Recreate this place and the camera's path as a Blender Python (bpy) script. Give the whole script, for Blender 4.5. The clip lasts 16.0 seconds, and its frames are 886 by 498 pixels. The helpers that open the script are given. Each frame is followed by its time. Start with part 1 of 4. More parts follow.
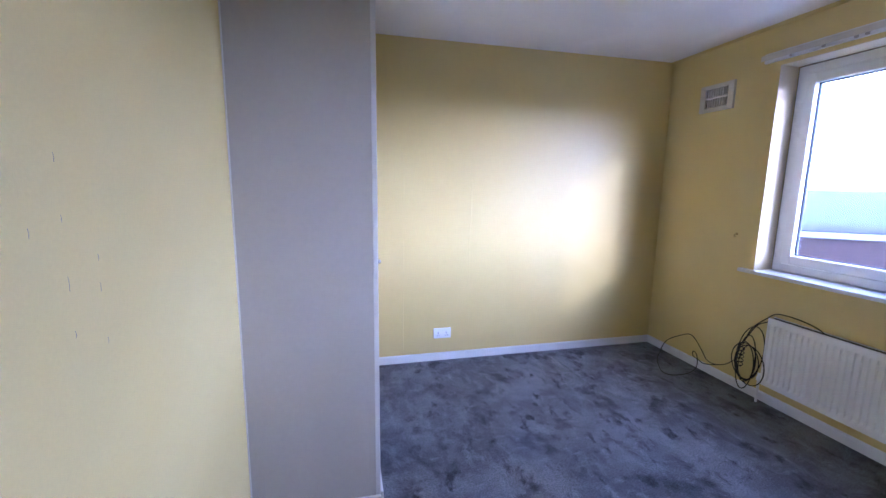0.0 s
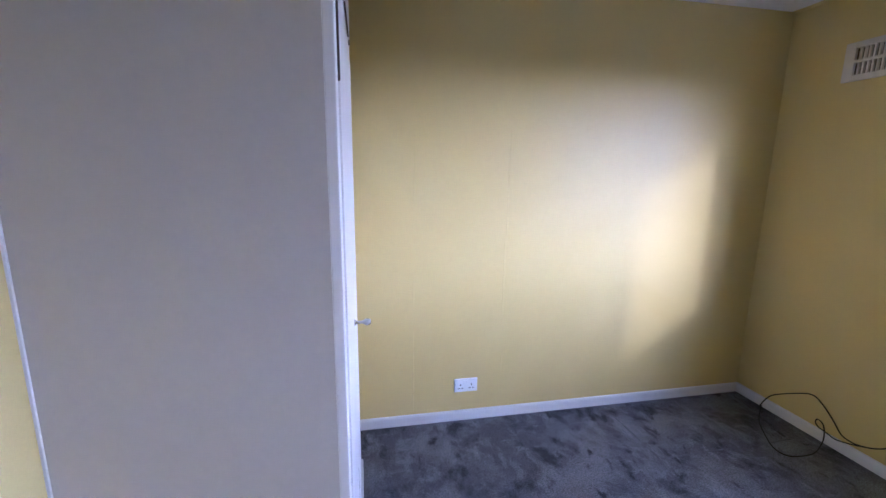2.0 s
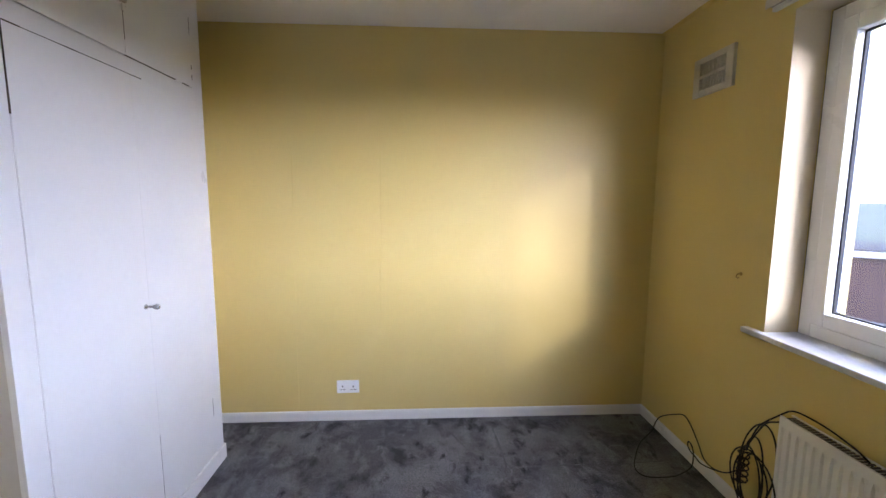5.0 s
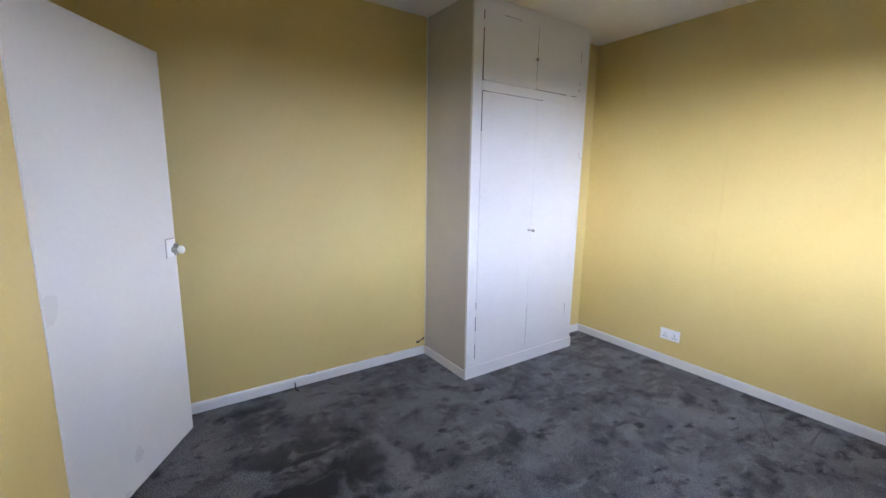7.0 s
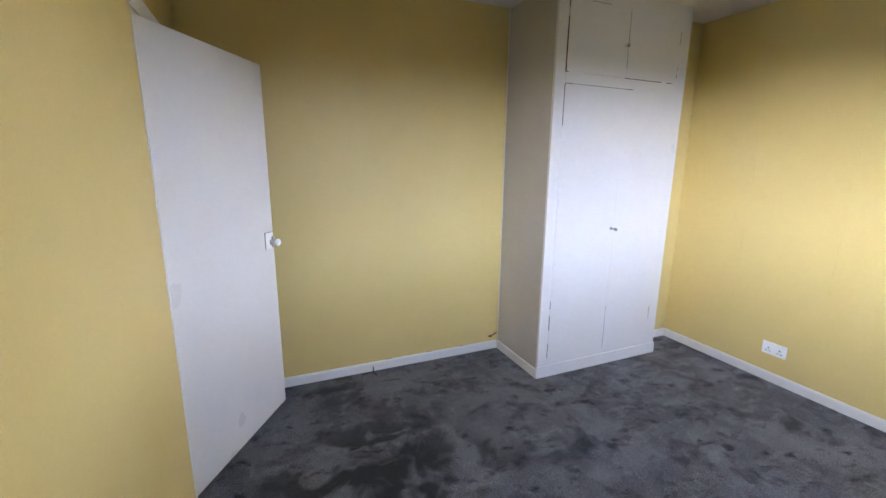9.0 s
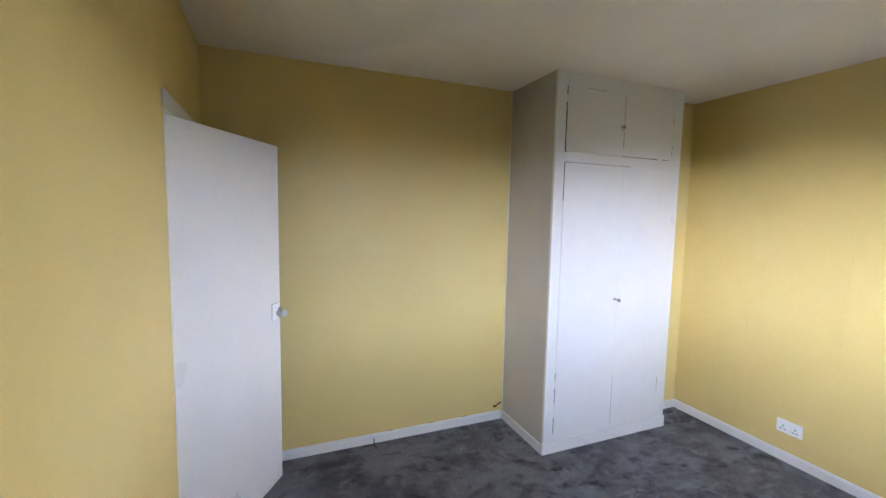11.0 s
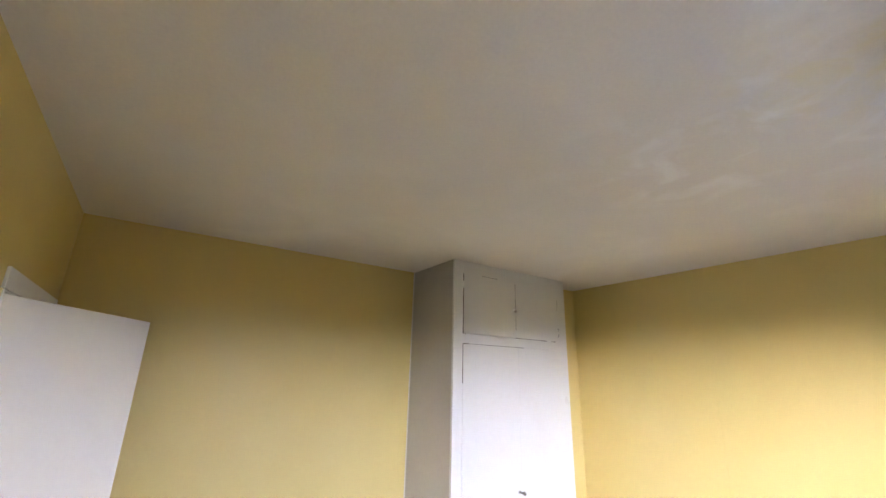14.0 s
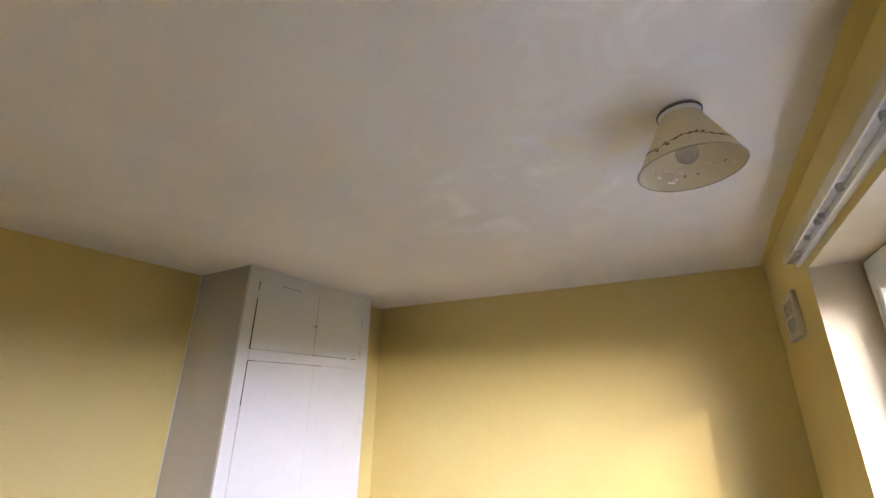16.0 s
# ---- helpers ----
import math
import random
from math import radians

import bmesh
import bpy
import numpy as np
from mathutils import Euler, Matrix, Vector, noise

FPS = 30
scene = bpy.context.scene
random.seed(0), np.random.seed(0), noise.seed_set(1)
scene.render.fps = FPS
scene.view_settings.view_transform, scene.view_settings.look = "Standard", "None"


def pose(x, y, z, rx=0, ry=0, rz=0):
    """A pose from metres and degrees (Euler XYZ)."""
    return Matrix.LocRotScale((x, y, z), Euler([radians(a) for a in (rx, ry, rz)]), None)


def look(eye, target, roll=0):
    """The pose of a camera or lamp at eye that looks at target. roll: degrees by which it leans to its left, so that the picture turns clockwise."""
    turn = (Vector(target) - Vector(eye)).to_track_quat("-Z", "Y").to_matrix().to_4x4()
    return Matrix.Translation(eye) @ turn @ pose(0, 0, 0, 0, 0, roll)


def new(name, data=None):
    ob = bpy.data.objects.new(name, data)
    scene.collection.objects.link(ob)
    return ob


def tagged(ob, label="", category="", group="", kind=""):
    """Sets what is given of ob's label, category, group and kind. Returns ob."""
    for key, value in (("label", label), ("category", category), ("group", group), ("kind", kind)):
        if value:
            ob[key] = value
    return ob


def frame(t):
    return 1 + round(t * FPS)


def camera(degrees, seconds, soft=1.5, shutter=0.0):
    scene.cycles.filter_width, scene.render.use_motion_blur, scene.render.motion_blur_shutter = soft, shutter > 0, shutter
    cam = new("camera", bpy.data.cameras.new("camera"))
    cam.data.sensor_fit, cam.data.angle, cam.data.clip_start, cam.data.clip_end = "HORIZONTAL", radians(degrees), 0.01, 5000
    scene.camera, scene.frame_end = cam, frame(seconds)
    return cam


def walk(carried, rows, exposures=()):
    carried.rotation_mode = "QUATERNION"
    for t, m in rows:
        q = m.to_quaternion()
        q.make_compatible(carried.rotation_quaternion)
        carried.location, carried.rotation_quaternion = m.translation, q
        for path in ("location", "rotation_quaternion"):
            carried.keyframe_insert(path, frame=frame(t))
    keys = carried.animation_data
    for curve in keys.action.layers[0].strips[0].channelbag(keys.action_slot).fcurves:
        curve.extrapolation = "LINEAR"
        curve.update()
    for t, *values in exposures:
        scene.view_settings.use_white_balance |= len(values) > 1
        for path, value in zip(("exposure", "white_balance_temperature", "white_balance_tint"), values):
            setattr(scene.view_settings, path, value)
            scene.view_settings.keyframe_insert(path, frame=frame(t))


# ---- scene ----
cam = camera(94.4, 16.0)
PATH = [
    (0, (0.405, -3.170, 1.455), (0.872, -1.255, 1.143), 0.8),
    (0.5, (0.398, -2.894, 1.461), (0.452, -0.926, 1.106), 0.7),
    (1, (0.427, -2.618, 1.467), (0.383, -0.656, 1.082), 0.5),
    (1.5, (0.545, -2.388, 1.468), (0.603, -0.427, 1.085), 0.7),
    (2, (0.582, -2.275, 1.530), (0.958, -0.352, 1.160), 0.7),
    (2.5, (0.598, -2.220, 1.485), (1.352, -0.395, 1.168), 0.1),
    (3, (0.658, -2.245, 1.472), (1.638, -0.522, 1.194), 0.2),
    (3.2, (0.685, -2.282, 1.463), (1.719, -0.596, 1.198), 0.3),
    (5.3, (1.852, -2.676, 1.474), (1.640, -0.700, 1.237), 0.55),
    (5.5, (1.968, -2.704, 1.495), (1.530, -0.770, 1.239), 0.7),
    (6, (2.358, -2.905, 1.385), (1.355, -1.192, 1.140), 0.75),
    (6.5, (2.586, -3.066, 1.352), (1.175, -1.678, 1.067), 0.6),
    (7, (2.664, -3.154, 1.398), (1.039, -2.04, 1.056), 0.9),
    (7.5, (2.714, -3.13, 1.428), (0.978, -2.221, 1.025), 1.0),
    (8, (2.68, -3.127, 1.428), (0.903, -2.324, 0.984), 0.9),
    (10.5, (2.702, -3.132, 1.584), (0.866, -2.4, 1.274), 1.0),
    (11, (2.71, -3.131, 1.61), (0.867, -2.376, 1.433), 1.1),
    (11.5, (2.725, -3.129, 1.655), (0.88, -2.355, 1.646), 1.3),
    (12, (2.706, -3.126, 1.685), (0.884, -2.316, 1.848), 1.3),
    (12.5, (2.675, -3.13, 1.727), (0.891, -2.275, 2.018), 1.4),
    (13, (2.699, -3.104, 1.734), (0.958, -2.215, 2.156), 1.5),
    (13.5, (2.714, -3.067, 1.753), (1.029, -2.114, 2.254), 1.5),
    (14, (2.733, -3.08, 1.746), (1.151, -2.006, 2.333), 1.5),
    (14.5, (2.772, -3.083, 1.745), (1.326, -1.862, 2.391), 1.5),
    (15, (2.776, -3.026, 1.736), (1.492, -1.66, 2.432), 1.5),
    (15.5, (2.802, -2.972, 1.788), (1.667, -1.471, 2.464), 1.0),
    (16, (2.794, -2.934, 1.783), (1.809, -1.325, 2.445), 0.8),
]
EXPOSURE = [
    (0, 2.47, 4700, 30), (0.8, 2.15, 4650, 30), (1.8, 2.13, 4800, 30), (2.6, 2.21, 5500, 22), (3.2, 2.08, 6200, 22), (5.4, 2.11, 6100, 16), (6.3, 2.19, 6000, 14), (8.2, 2.29, 6150, 14),
    (11, 2.34, 6150, 12), (13.5, 2.54, 6700, 15), (15, 2.54, 6700, 17), (16, 2.44, 6850, 18),
]
walk(cam, [(t, look(e, g, r)) for t, e, g, r in PATH], EXPOSURE)

# ---- light ----
world = bpy.data.worlds.new("sky")
scene.world = world
world.use_nodes = True
wn = world.node_tree.nodes
wl = world.node_tree.links
wn.clear()
SUN = Vector((0.46, -1.0, 0.30)).normalized()
sky = wn.new("ShaderNodeTexSky")
sky.sky_type = "NISHITA"
sky.sun_disc = False
sky.sun_elevation = math.asin(SUN.z)
sky.sun_rotation = math.atan2(SUN.x, SUN.y)
sky.dust_density = 0.7
sky.air_density = 1.0
bg = wn.new("ShaderNodeBackground")
bg.inputs["Strength"].default_value = 0.9
wout = wn.new("ShaderNodeOutputWorld")


def sky_math(op, a, b):
    n = wn.new("ShaderNodeMath")
    n.operation = op
    for k, v in enumerate((a, b)):
        if isinstance(v, (int, float)):
            n.inputs[k].default_value = v
        else:
            wl.new(v, n.inputs[k])
    return n.outputs[0]


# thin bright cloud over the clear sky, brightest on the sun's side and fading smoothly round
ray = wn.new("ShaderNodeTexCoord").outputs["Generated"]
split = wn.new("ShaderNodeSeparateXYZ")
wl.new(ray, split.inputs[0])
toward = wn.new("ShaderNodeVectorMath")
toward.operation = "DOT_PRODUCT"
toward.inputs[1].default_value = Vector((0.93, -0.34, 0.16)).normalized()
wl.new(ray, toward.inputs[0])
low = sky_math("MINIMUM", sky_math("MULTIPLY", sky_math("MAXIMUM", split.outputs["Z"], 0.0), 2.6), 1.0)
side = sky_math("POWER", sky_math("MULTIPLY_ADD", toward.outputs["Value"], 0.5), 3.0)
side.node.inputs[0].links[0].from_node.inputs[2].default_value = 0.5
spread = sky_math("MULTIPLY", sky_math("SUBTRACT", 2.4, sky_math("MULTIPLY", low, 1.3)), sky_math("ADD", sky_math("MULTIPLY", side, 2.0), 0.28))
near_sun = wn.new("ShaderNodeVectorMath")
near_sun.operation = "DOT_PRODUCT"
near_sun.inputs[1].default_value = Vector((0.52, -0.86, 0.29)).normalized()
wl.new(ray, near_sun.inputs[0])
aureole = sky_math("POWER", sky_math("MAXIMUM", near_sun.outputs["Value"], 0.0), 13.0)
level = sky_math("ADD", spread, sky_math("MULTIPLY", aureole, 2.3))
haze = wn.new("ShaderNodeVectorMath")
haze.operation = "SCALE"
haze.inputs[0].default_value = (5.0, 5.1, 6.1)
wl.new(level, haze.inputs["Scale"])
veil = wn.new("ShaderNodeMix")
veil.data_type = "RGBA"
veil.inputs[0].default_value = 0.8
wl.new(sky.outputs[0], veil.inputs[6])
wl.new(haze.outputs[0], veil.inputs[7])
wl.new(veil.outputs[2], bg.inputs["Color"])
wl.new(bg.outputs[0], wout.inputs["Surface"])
sun = new("sun", bpy.data.lights.new("sun", "SUN"))
sun.data.energy = 0.30
sun.data.angle = radians(3.4)
sun.data.color = (1.0, 0.91, 0.78)
sun.matrix_world = look(SUN * 40, (0, 0, 0))

# ---- materials ----
def ramp_mix(nt, fac, a, b):
    m = nt.nodes.new("ShaderNodeMix")
    m.data_type = "RGBA"
    nt.links.new(fac, m.inputs["Factor"])
    for key, value in (("A", a), ("B", b)):
        sock = [i for i in m.inputs if i.name == key and i.type == "RGBA"][0]
        if isinstance(value, tuple):
            sock.default_value = (*value, 1)
        else:
            nt.links.new(value, sock)
    return [o for o in m.outputs if o.type == "RGBA"][0]


def noise_fac(nt, scale, lo, hi, detail=4.0, distortion=0.0, stretch=(1, 1, 1), shift=(0, 0, 0), crisp=0.5, turn=0.0):
    tc = nt.nodes.new("ShaderNodeTexCoord")
    mp = nt.nodes.new("ShaderNodeMapping")
    mp.inputs["Scale"].default_value = stretch
    mp.inputs["Location"].default_value = shift
    mp.inputs["Rotation"].default_value = (0, 0, radians(turn))
    nz = nt.nodes.new("ShaderNodeTexNoise")
    nz.inputs["Scale"].default_value = scale
    nz.inputs["Detail"].default_value = detail
    nz.inputs["Distortion"].default_value = distortion
    nz.inputs["Roughness"].default_value = crisp
    mr = nt.nodes.new("ShaderNodeMapRange")
    mr.inputs["From Min"].default_value = lo
    mr.inputs["From Max"].default_value = hi
    nt.links.new(tc.outputs["Object"], mp.inputs["Vector"])
    nt.links.new(mp.outputs[0], nz.inputs["Vector"])
    nt.links.new(nz.outputs["Fac"], mr.inputs["Value"])
    return mr.outputs[0], nz.outputs["Fac"]


def surface(name, base, alt=None, rough=0.6, metal=0.0, big=1.5, fine=60.0, fine_amt=0.12, bump=0.15, bump_dist=0.002,
            stretch=(1, 1, 1), third=None, third_scale=3.0, third_range=(0.6, 0.75), spec=0.5):
    """A node material: base and alt mixed by large noise, darkened a little by fine grain, with fine relief."""
    m = bpy.data.materials.new(name)
    m.use_nodes = True
    nt = m.node_tree
    bsdf = nt.nodes["Principled BSDF"]
    alt = alt or tuple(c * 0.9 for c in base)
    f1, _ = noise_fac(nt, big, 0.35, 0.65, 5.0, 0.6, stretch)
    col = ramp_mix(nt, f1, base, alt)
    if third:
        f3, _ = noise_fac(nt, third_scale, third_range[0], third_range[1], 6.0, 1.0, stretch, (3.1, 1.7, 5.3))
        col = ramp_mix(nt, f3, col, third)
    f2, raw = noise_fac(nt, fine, 0.3, 0.7, 3.0, 0.0, stretch)
    mul = nt.nodes.new("ShaderNodeMath")
    mul.operation = "MULTIPLY"
    mul.inputs[1].default_value = fine_amt
    nt.links.new(f2, mul.inputs[0])
    dark = ramp_mix(nt, mul.outputs[0], col, tuple(c * 0.35 for c in base))
    nt.links.new(dark, bsdf.inputs["Base Color"])
    mr = nt.nodes.new("ShaderNodeMapRange")
    mr.inputs["To Min"].default_value = max(0.02, rough - 0.08)
    mr.inputs["To Max"].default_value = min(1.0, rough + 0.08)
    nt.links.new(f1, mr.inputs["Value"])
    nt.links.new(mr.outputs[0], bsdf.inputs["Roughness"])
    bsdf.inputs["Metallic"].default_value = metal
    bsdf.inputs["Specular IOR Level"].default_value = spec
    if bump:
        b = nt.nodes.new("ShaderNodeBump")
        b.inputs["Strength"].default_value = bump
        b.inputs["Distance"].default_value = bump_dist
        nt.links.new(raw, b.inputs["Height"])
        nt.links.new(b.outputs[0], bsdf.inputs["Normal"])
    return m


YELLOW = surface("yellow_emulsion", (0.655, 0.510, 0.186), (0.635, 0.492, 0.175), rough=0.5, big=0.9, fine=140, fine_amt=0.05,
                 bump=0.12, third=(0.665, 0.526, 0.205), third_scale=1.1, third_range=(0.45, 0.8), spec=0.4)
CEIL = surface("ceiling_paint", (0.83, 0.785, 0.725), (0.80, 0.755, 0.70), rough=0.85, big=1.3, fine=90, fine_amt=0.06, bump=0.25,
               third=(0.85, 0.805, 0.75), third_scale=1.8, third_range=(0.52, 0.72), spec=0.2)


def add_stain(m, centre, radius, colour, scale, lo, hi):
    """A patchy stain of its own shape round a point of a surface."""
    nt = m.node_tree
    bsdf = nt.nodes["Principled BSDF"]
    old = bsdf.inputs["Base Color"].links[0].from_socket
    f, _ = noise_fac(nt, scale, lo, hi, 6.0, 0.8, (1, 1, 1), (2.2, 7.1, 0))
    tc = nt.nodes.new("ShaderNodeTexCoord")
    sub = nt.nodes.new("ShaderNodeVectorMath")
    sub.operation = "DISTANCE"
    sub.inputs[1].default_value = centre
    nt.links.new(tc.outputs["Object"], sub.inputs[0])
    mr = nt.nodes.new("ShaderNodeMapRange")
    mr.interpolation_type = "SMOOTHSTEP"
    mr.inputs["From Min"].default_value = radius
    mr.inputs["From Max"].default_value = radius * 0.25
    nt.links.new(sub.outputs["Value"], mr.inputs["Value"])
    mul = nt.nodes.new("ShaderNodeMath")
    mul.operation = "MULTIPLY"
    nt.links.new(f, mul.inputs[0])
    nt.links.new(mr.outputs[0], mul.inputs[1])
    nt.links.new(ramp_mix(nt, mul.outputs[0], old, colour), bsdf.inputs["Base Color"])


add_stain(CEIL, (2.62, -1.78, 2.512), 0.42, (0.80, 0.735, 0.575), 7.0, 0.42, 0.62)
add_stain(CEIL, (2.30, -1.55, 2.512), 0.75, (0.89, 0.865, 0.83), 5.0, 0.48, 0.66)
add_stain(CEIL, (2.9, -2.3, 2.512), 0.6, (0.89, 0.85, 0.80), 6.0, 0.48, 0.66)
GLOSS = surface("white_gloss", (0.70, 0.69, 0.66), (0.68, 0.67, 0.64), rough=0.35, big=1.6, fine=45, fine_amt=0.03, bump=0.05,
                third=(0.67, 0.655, 0.62), third_scale=1.3, third_range=(0.5, 0.8))
# white paint darkened in colour for the side turned from the window
CUPSIDE = surface("white_paint_shaded", (0.485, 0.455, 0.39), (0.455, 0.425, 0.36), rough=0.5, big=1.4, fine=50, fine_amt=0.05, bump=0.08)
UPVC = surface("white_upvc", (0.82, 0.82, 0.81), (0.78, 0.78, 0.76), rough=0.3, big=2.0, fine=30, fine_amt=0.02, bump=0.02)
GAP = surface("dark_gap", (0.05, 0.035, 0.02), (0.10, 0.07, 0.04), rough=0.9, big=9, fine=80)
BLACK = surface("black_rubber", (0.010, 0.010, 0.010), (0.014, 0.014, 0.014), rough=0.6, big=6, fine=90, bump=0.05, spec=0.25)
CHROME = surface("worn_chrome", (0.55, 0.53, 0.50), (0.42, 0.40, 0.37), rough=0.28, metal=1.0, big=20, fine=120, bump=0.03)
BRASS = surface("dull_brass", (0.45, 0.32, 0.12), (0.30, 0.20, 0.08), rough=0.4, metal=1.0, big=30, fine=150, bump=0.03)
PLASTIC = surface("white_plastic", (0.82, 0.82, 0.82), (0.78, 0.78, 0.76), rough=0.35, big=8, fine=80, fine_amt=0.02, bump=0.02)
RAD = surface("radiator_enamel", (0.80, 0.77, 0.68), (0.76, 0.73, 0.64), rough=0.35, big=3, fine=40, fine_amt=0.03, bump=0.03)
VENT = surface("vent_plastic", (0.62, 0.57, 0.46), (0.57, 0.52, 0.41), rough=0.5, big=12, fine=60, fine_amt=0.06, bump=0.03)
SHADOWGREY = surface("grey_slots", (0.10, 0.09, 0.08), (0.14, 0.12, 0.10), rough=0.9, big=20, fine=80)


def carpet_material():
    """Short charcoal pile: broad wear, ragged dark smudges, brushed strokes both ways and fine tufts."""
    m = bpy.data.materials.new("charcoal_carpet")
    m.use_nodes = True
    nt = m.node_tree
    bsdf = nt.nodes["Principled BSDF"]
    f1, _ = noise_fac(nt, 2.1, 0.42, 0.60, 10.0, 0.3, (1, 1, 1), (0, 0, 0), 0.64)
    col = ramp_mix(nt, f1, (0.225, 0.226, 0.238), (0.115, 0.116, 0.124))
    for scale, lo, hi, stretch, shift, turn, tone in (
            (12.0, 0.52, 0.72, (1.0, 0.4, 1), (9, 5, 0), 35, (0.285, 0.287, 0.302)),
            (15.0, 0.54, 0.74, (0.45, 1.0, 1), (3, 8, 0), 20, (0.275, 0.277, 0.292)),
            (4.6, 0.52, 0.65, (1.0, 0.8, 1), (4, 2, 0), 15, (0.040, 0.040, 0.044)),
            (11.0, 0.56, 0.67, (1.0, 0.6, 1), (1, 6, 0), -40, (0.026, 0.026, 0.029))):
        f, _ = noise_fac(nt, scale, lo, hi, 10.0, 0.25, stretch, shift, 0.62, turn)
        col = ramp_mix(nt, f, col, tone)
    f4, raw = noise_fac(nt, 150.0, 0.40, 0.62, 4.0, 0.0, (1, 1, 1), (0, 0, 0), 0.7)
    mul = nt.nodes.new("ShaderNodeMath")
    mul.operation = "MULTIPLY"
    mul.inputs[1].default_value = 0.8
    nt.links.new(f4, mul.inputs[0])
    col = ramp_mix(nt, mul.outputs[0], col, (0.014, 0.014, 0.015))
    nt.links.new(col, bsdf.inputs["Base Color"])
    bsdf.inputs["Roughness"].default_value = 0.95
    bsdf.inputs["Specular IOR Level"].default_value = 0.15
    bsdf.inputs["Sheen Weight"].default_value = 0.1
    bsdf.inputs["Sheen Roughness"].default_value = 0.5
    b = nt.nodes.new("ShaderNodeBump")
    b.inputs["Strength"].default_value = 0.9
    b.inputs["Distance"].default_value = 0.006
    nt.links.new(raw, b.inputs["Height"])
    nt.links.new(b.outputs[0], bsdf.inputs["Normal"])
    return m


def glass_material():
    """Glazing tinted dark to dim the outdoor view, with a faint mirror gloss and a translucent film as glare."""
    m = bpy.data.materials.new("dimmed_glass")
    m.use_nodes = True
    nt = m.node_tree
    nt.nodes.remove(nt.nodes["Principled BSDF"])
    clear = nt.nodes.new("ShaderNodeBsdfTransparent")
    clear.inputs["Color"].default_value = (0.44, 0.48, 0.53, 1)
    gloss = nt.nodes.new("ShaderNodeBsdfGlossy")
    gloss.inputs["Roughness"].default_value = 0.0
    mix = nt.nodes.new("ShaderNodeMixShader")
    mix.inputs[0].default_value = 0.04
    nt.links.new(clear.outputs[0], mix.inputs[1])
    nt.links.new(gloss.outputs[0], mix.inputs[2])
    # bluish translucent film that stands in for hazy glare over the view
    glare_haze = nt.nodes.new("ShaderNodeBsdfTranslucent")
    glare_haze.inputs["Color"].default_value = (0.70, 0.74, 0.82, 1)
    film_, _ = noise_fac(nt, 2.5, 0.2, 0.8, 3.0)
    thin = nt.nodes.new("ShaderNodeMapRange")
    thin.inputs["To Min"].default_value = 0.0028
    thin.inputs["To Max"].default_value = 0.0038
    nt.links.new(film_, thin.inputs["Value"])
    dusty = nt.nodes.new("ShaderNodeMixShader")
    nt.links.new(thin.outputs[0], dusty.inputs[0])
    nt.links.new(mix.outputs[0], dusty.inputs[1])
    nt.links.new(glare_haze.outputs[0], dusty.inputs[2])
    nt.links.new(dusty.outputs[0], nt.nodes["Material Output"].inputs["Surface"])
    return m


CARPET = carpet_material()
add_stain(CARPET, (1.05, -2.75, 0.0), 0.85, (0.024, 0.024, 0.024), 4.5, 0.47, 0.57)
GLASS = glass_material()


# ---- mesh helpers ----
def add_box(bm, lo, hi, bevel=0.0):
    lo, hi = Vector(lo), Vector(hi)
    vs = [bm.verts.new((x, y, z)) for x in (lo.x, hi.x) for y in (lo.y, hi.y) for z in (lo.z, hi.z)]
    fs = [bm.faces.new([vs[i] for i in q]) for q in
          ((0, 1, 3, 2), (4, 6, 7, 5), (0, 4, 5, 1), (2, 3, 7, 6), (0, 2, 6, 4), (1, 5, 7, 3))]
    if bevel:
        edges = list({e for f in fs for e in f.edges})
        bmesh.ops.bevel(bm, geom=edges, offset=bevel, segments=2, affect="EDGES", profile=0.6)
    return bm


def box(lo, hi, bevel=0.0):
    return add_box(bmesh.new(), lo, hi, bevel)


def add_lathe(bm, profile, centre, axis="Z", seg=32, closed=False):
    """profile: (radius, height) pairs turned round an axis through centre."""
    rings = []
    for r, h in profile:
        ring = []
        for i in range(seg):
            a = 2 * math.pi * i / seg
            u, v = r * math.cos(a), r * math.sin(a)
            p = {"Z": (u, v, h), "X": (h, u, v), "Y": (v, h, u)}[axis]
            ring.append(bm.verts.new(Vector(centre) + Vector(p)))
        rings.append(ring)
    for a, b in zip(rings, rings[1:]):
        for i in range(seg):
            j = (i + 1) % seg
            bm.faces.new((a[i], a[j], b[j], b[i]))
    if closed:
        bm.faces.new(rings[0][::-1])
        bm.faces.new(rings[-1])
    return bm


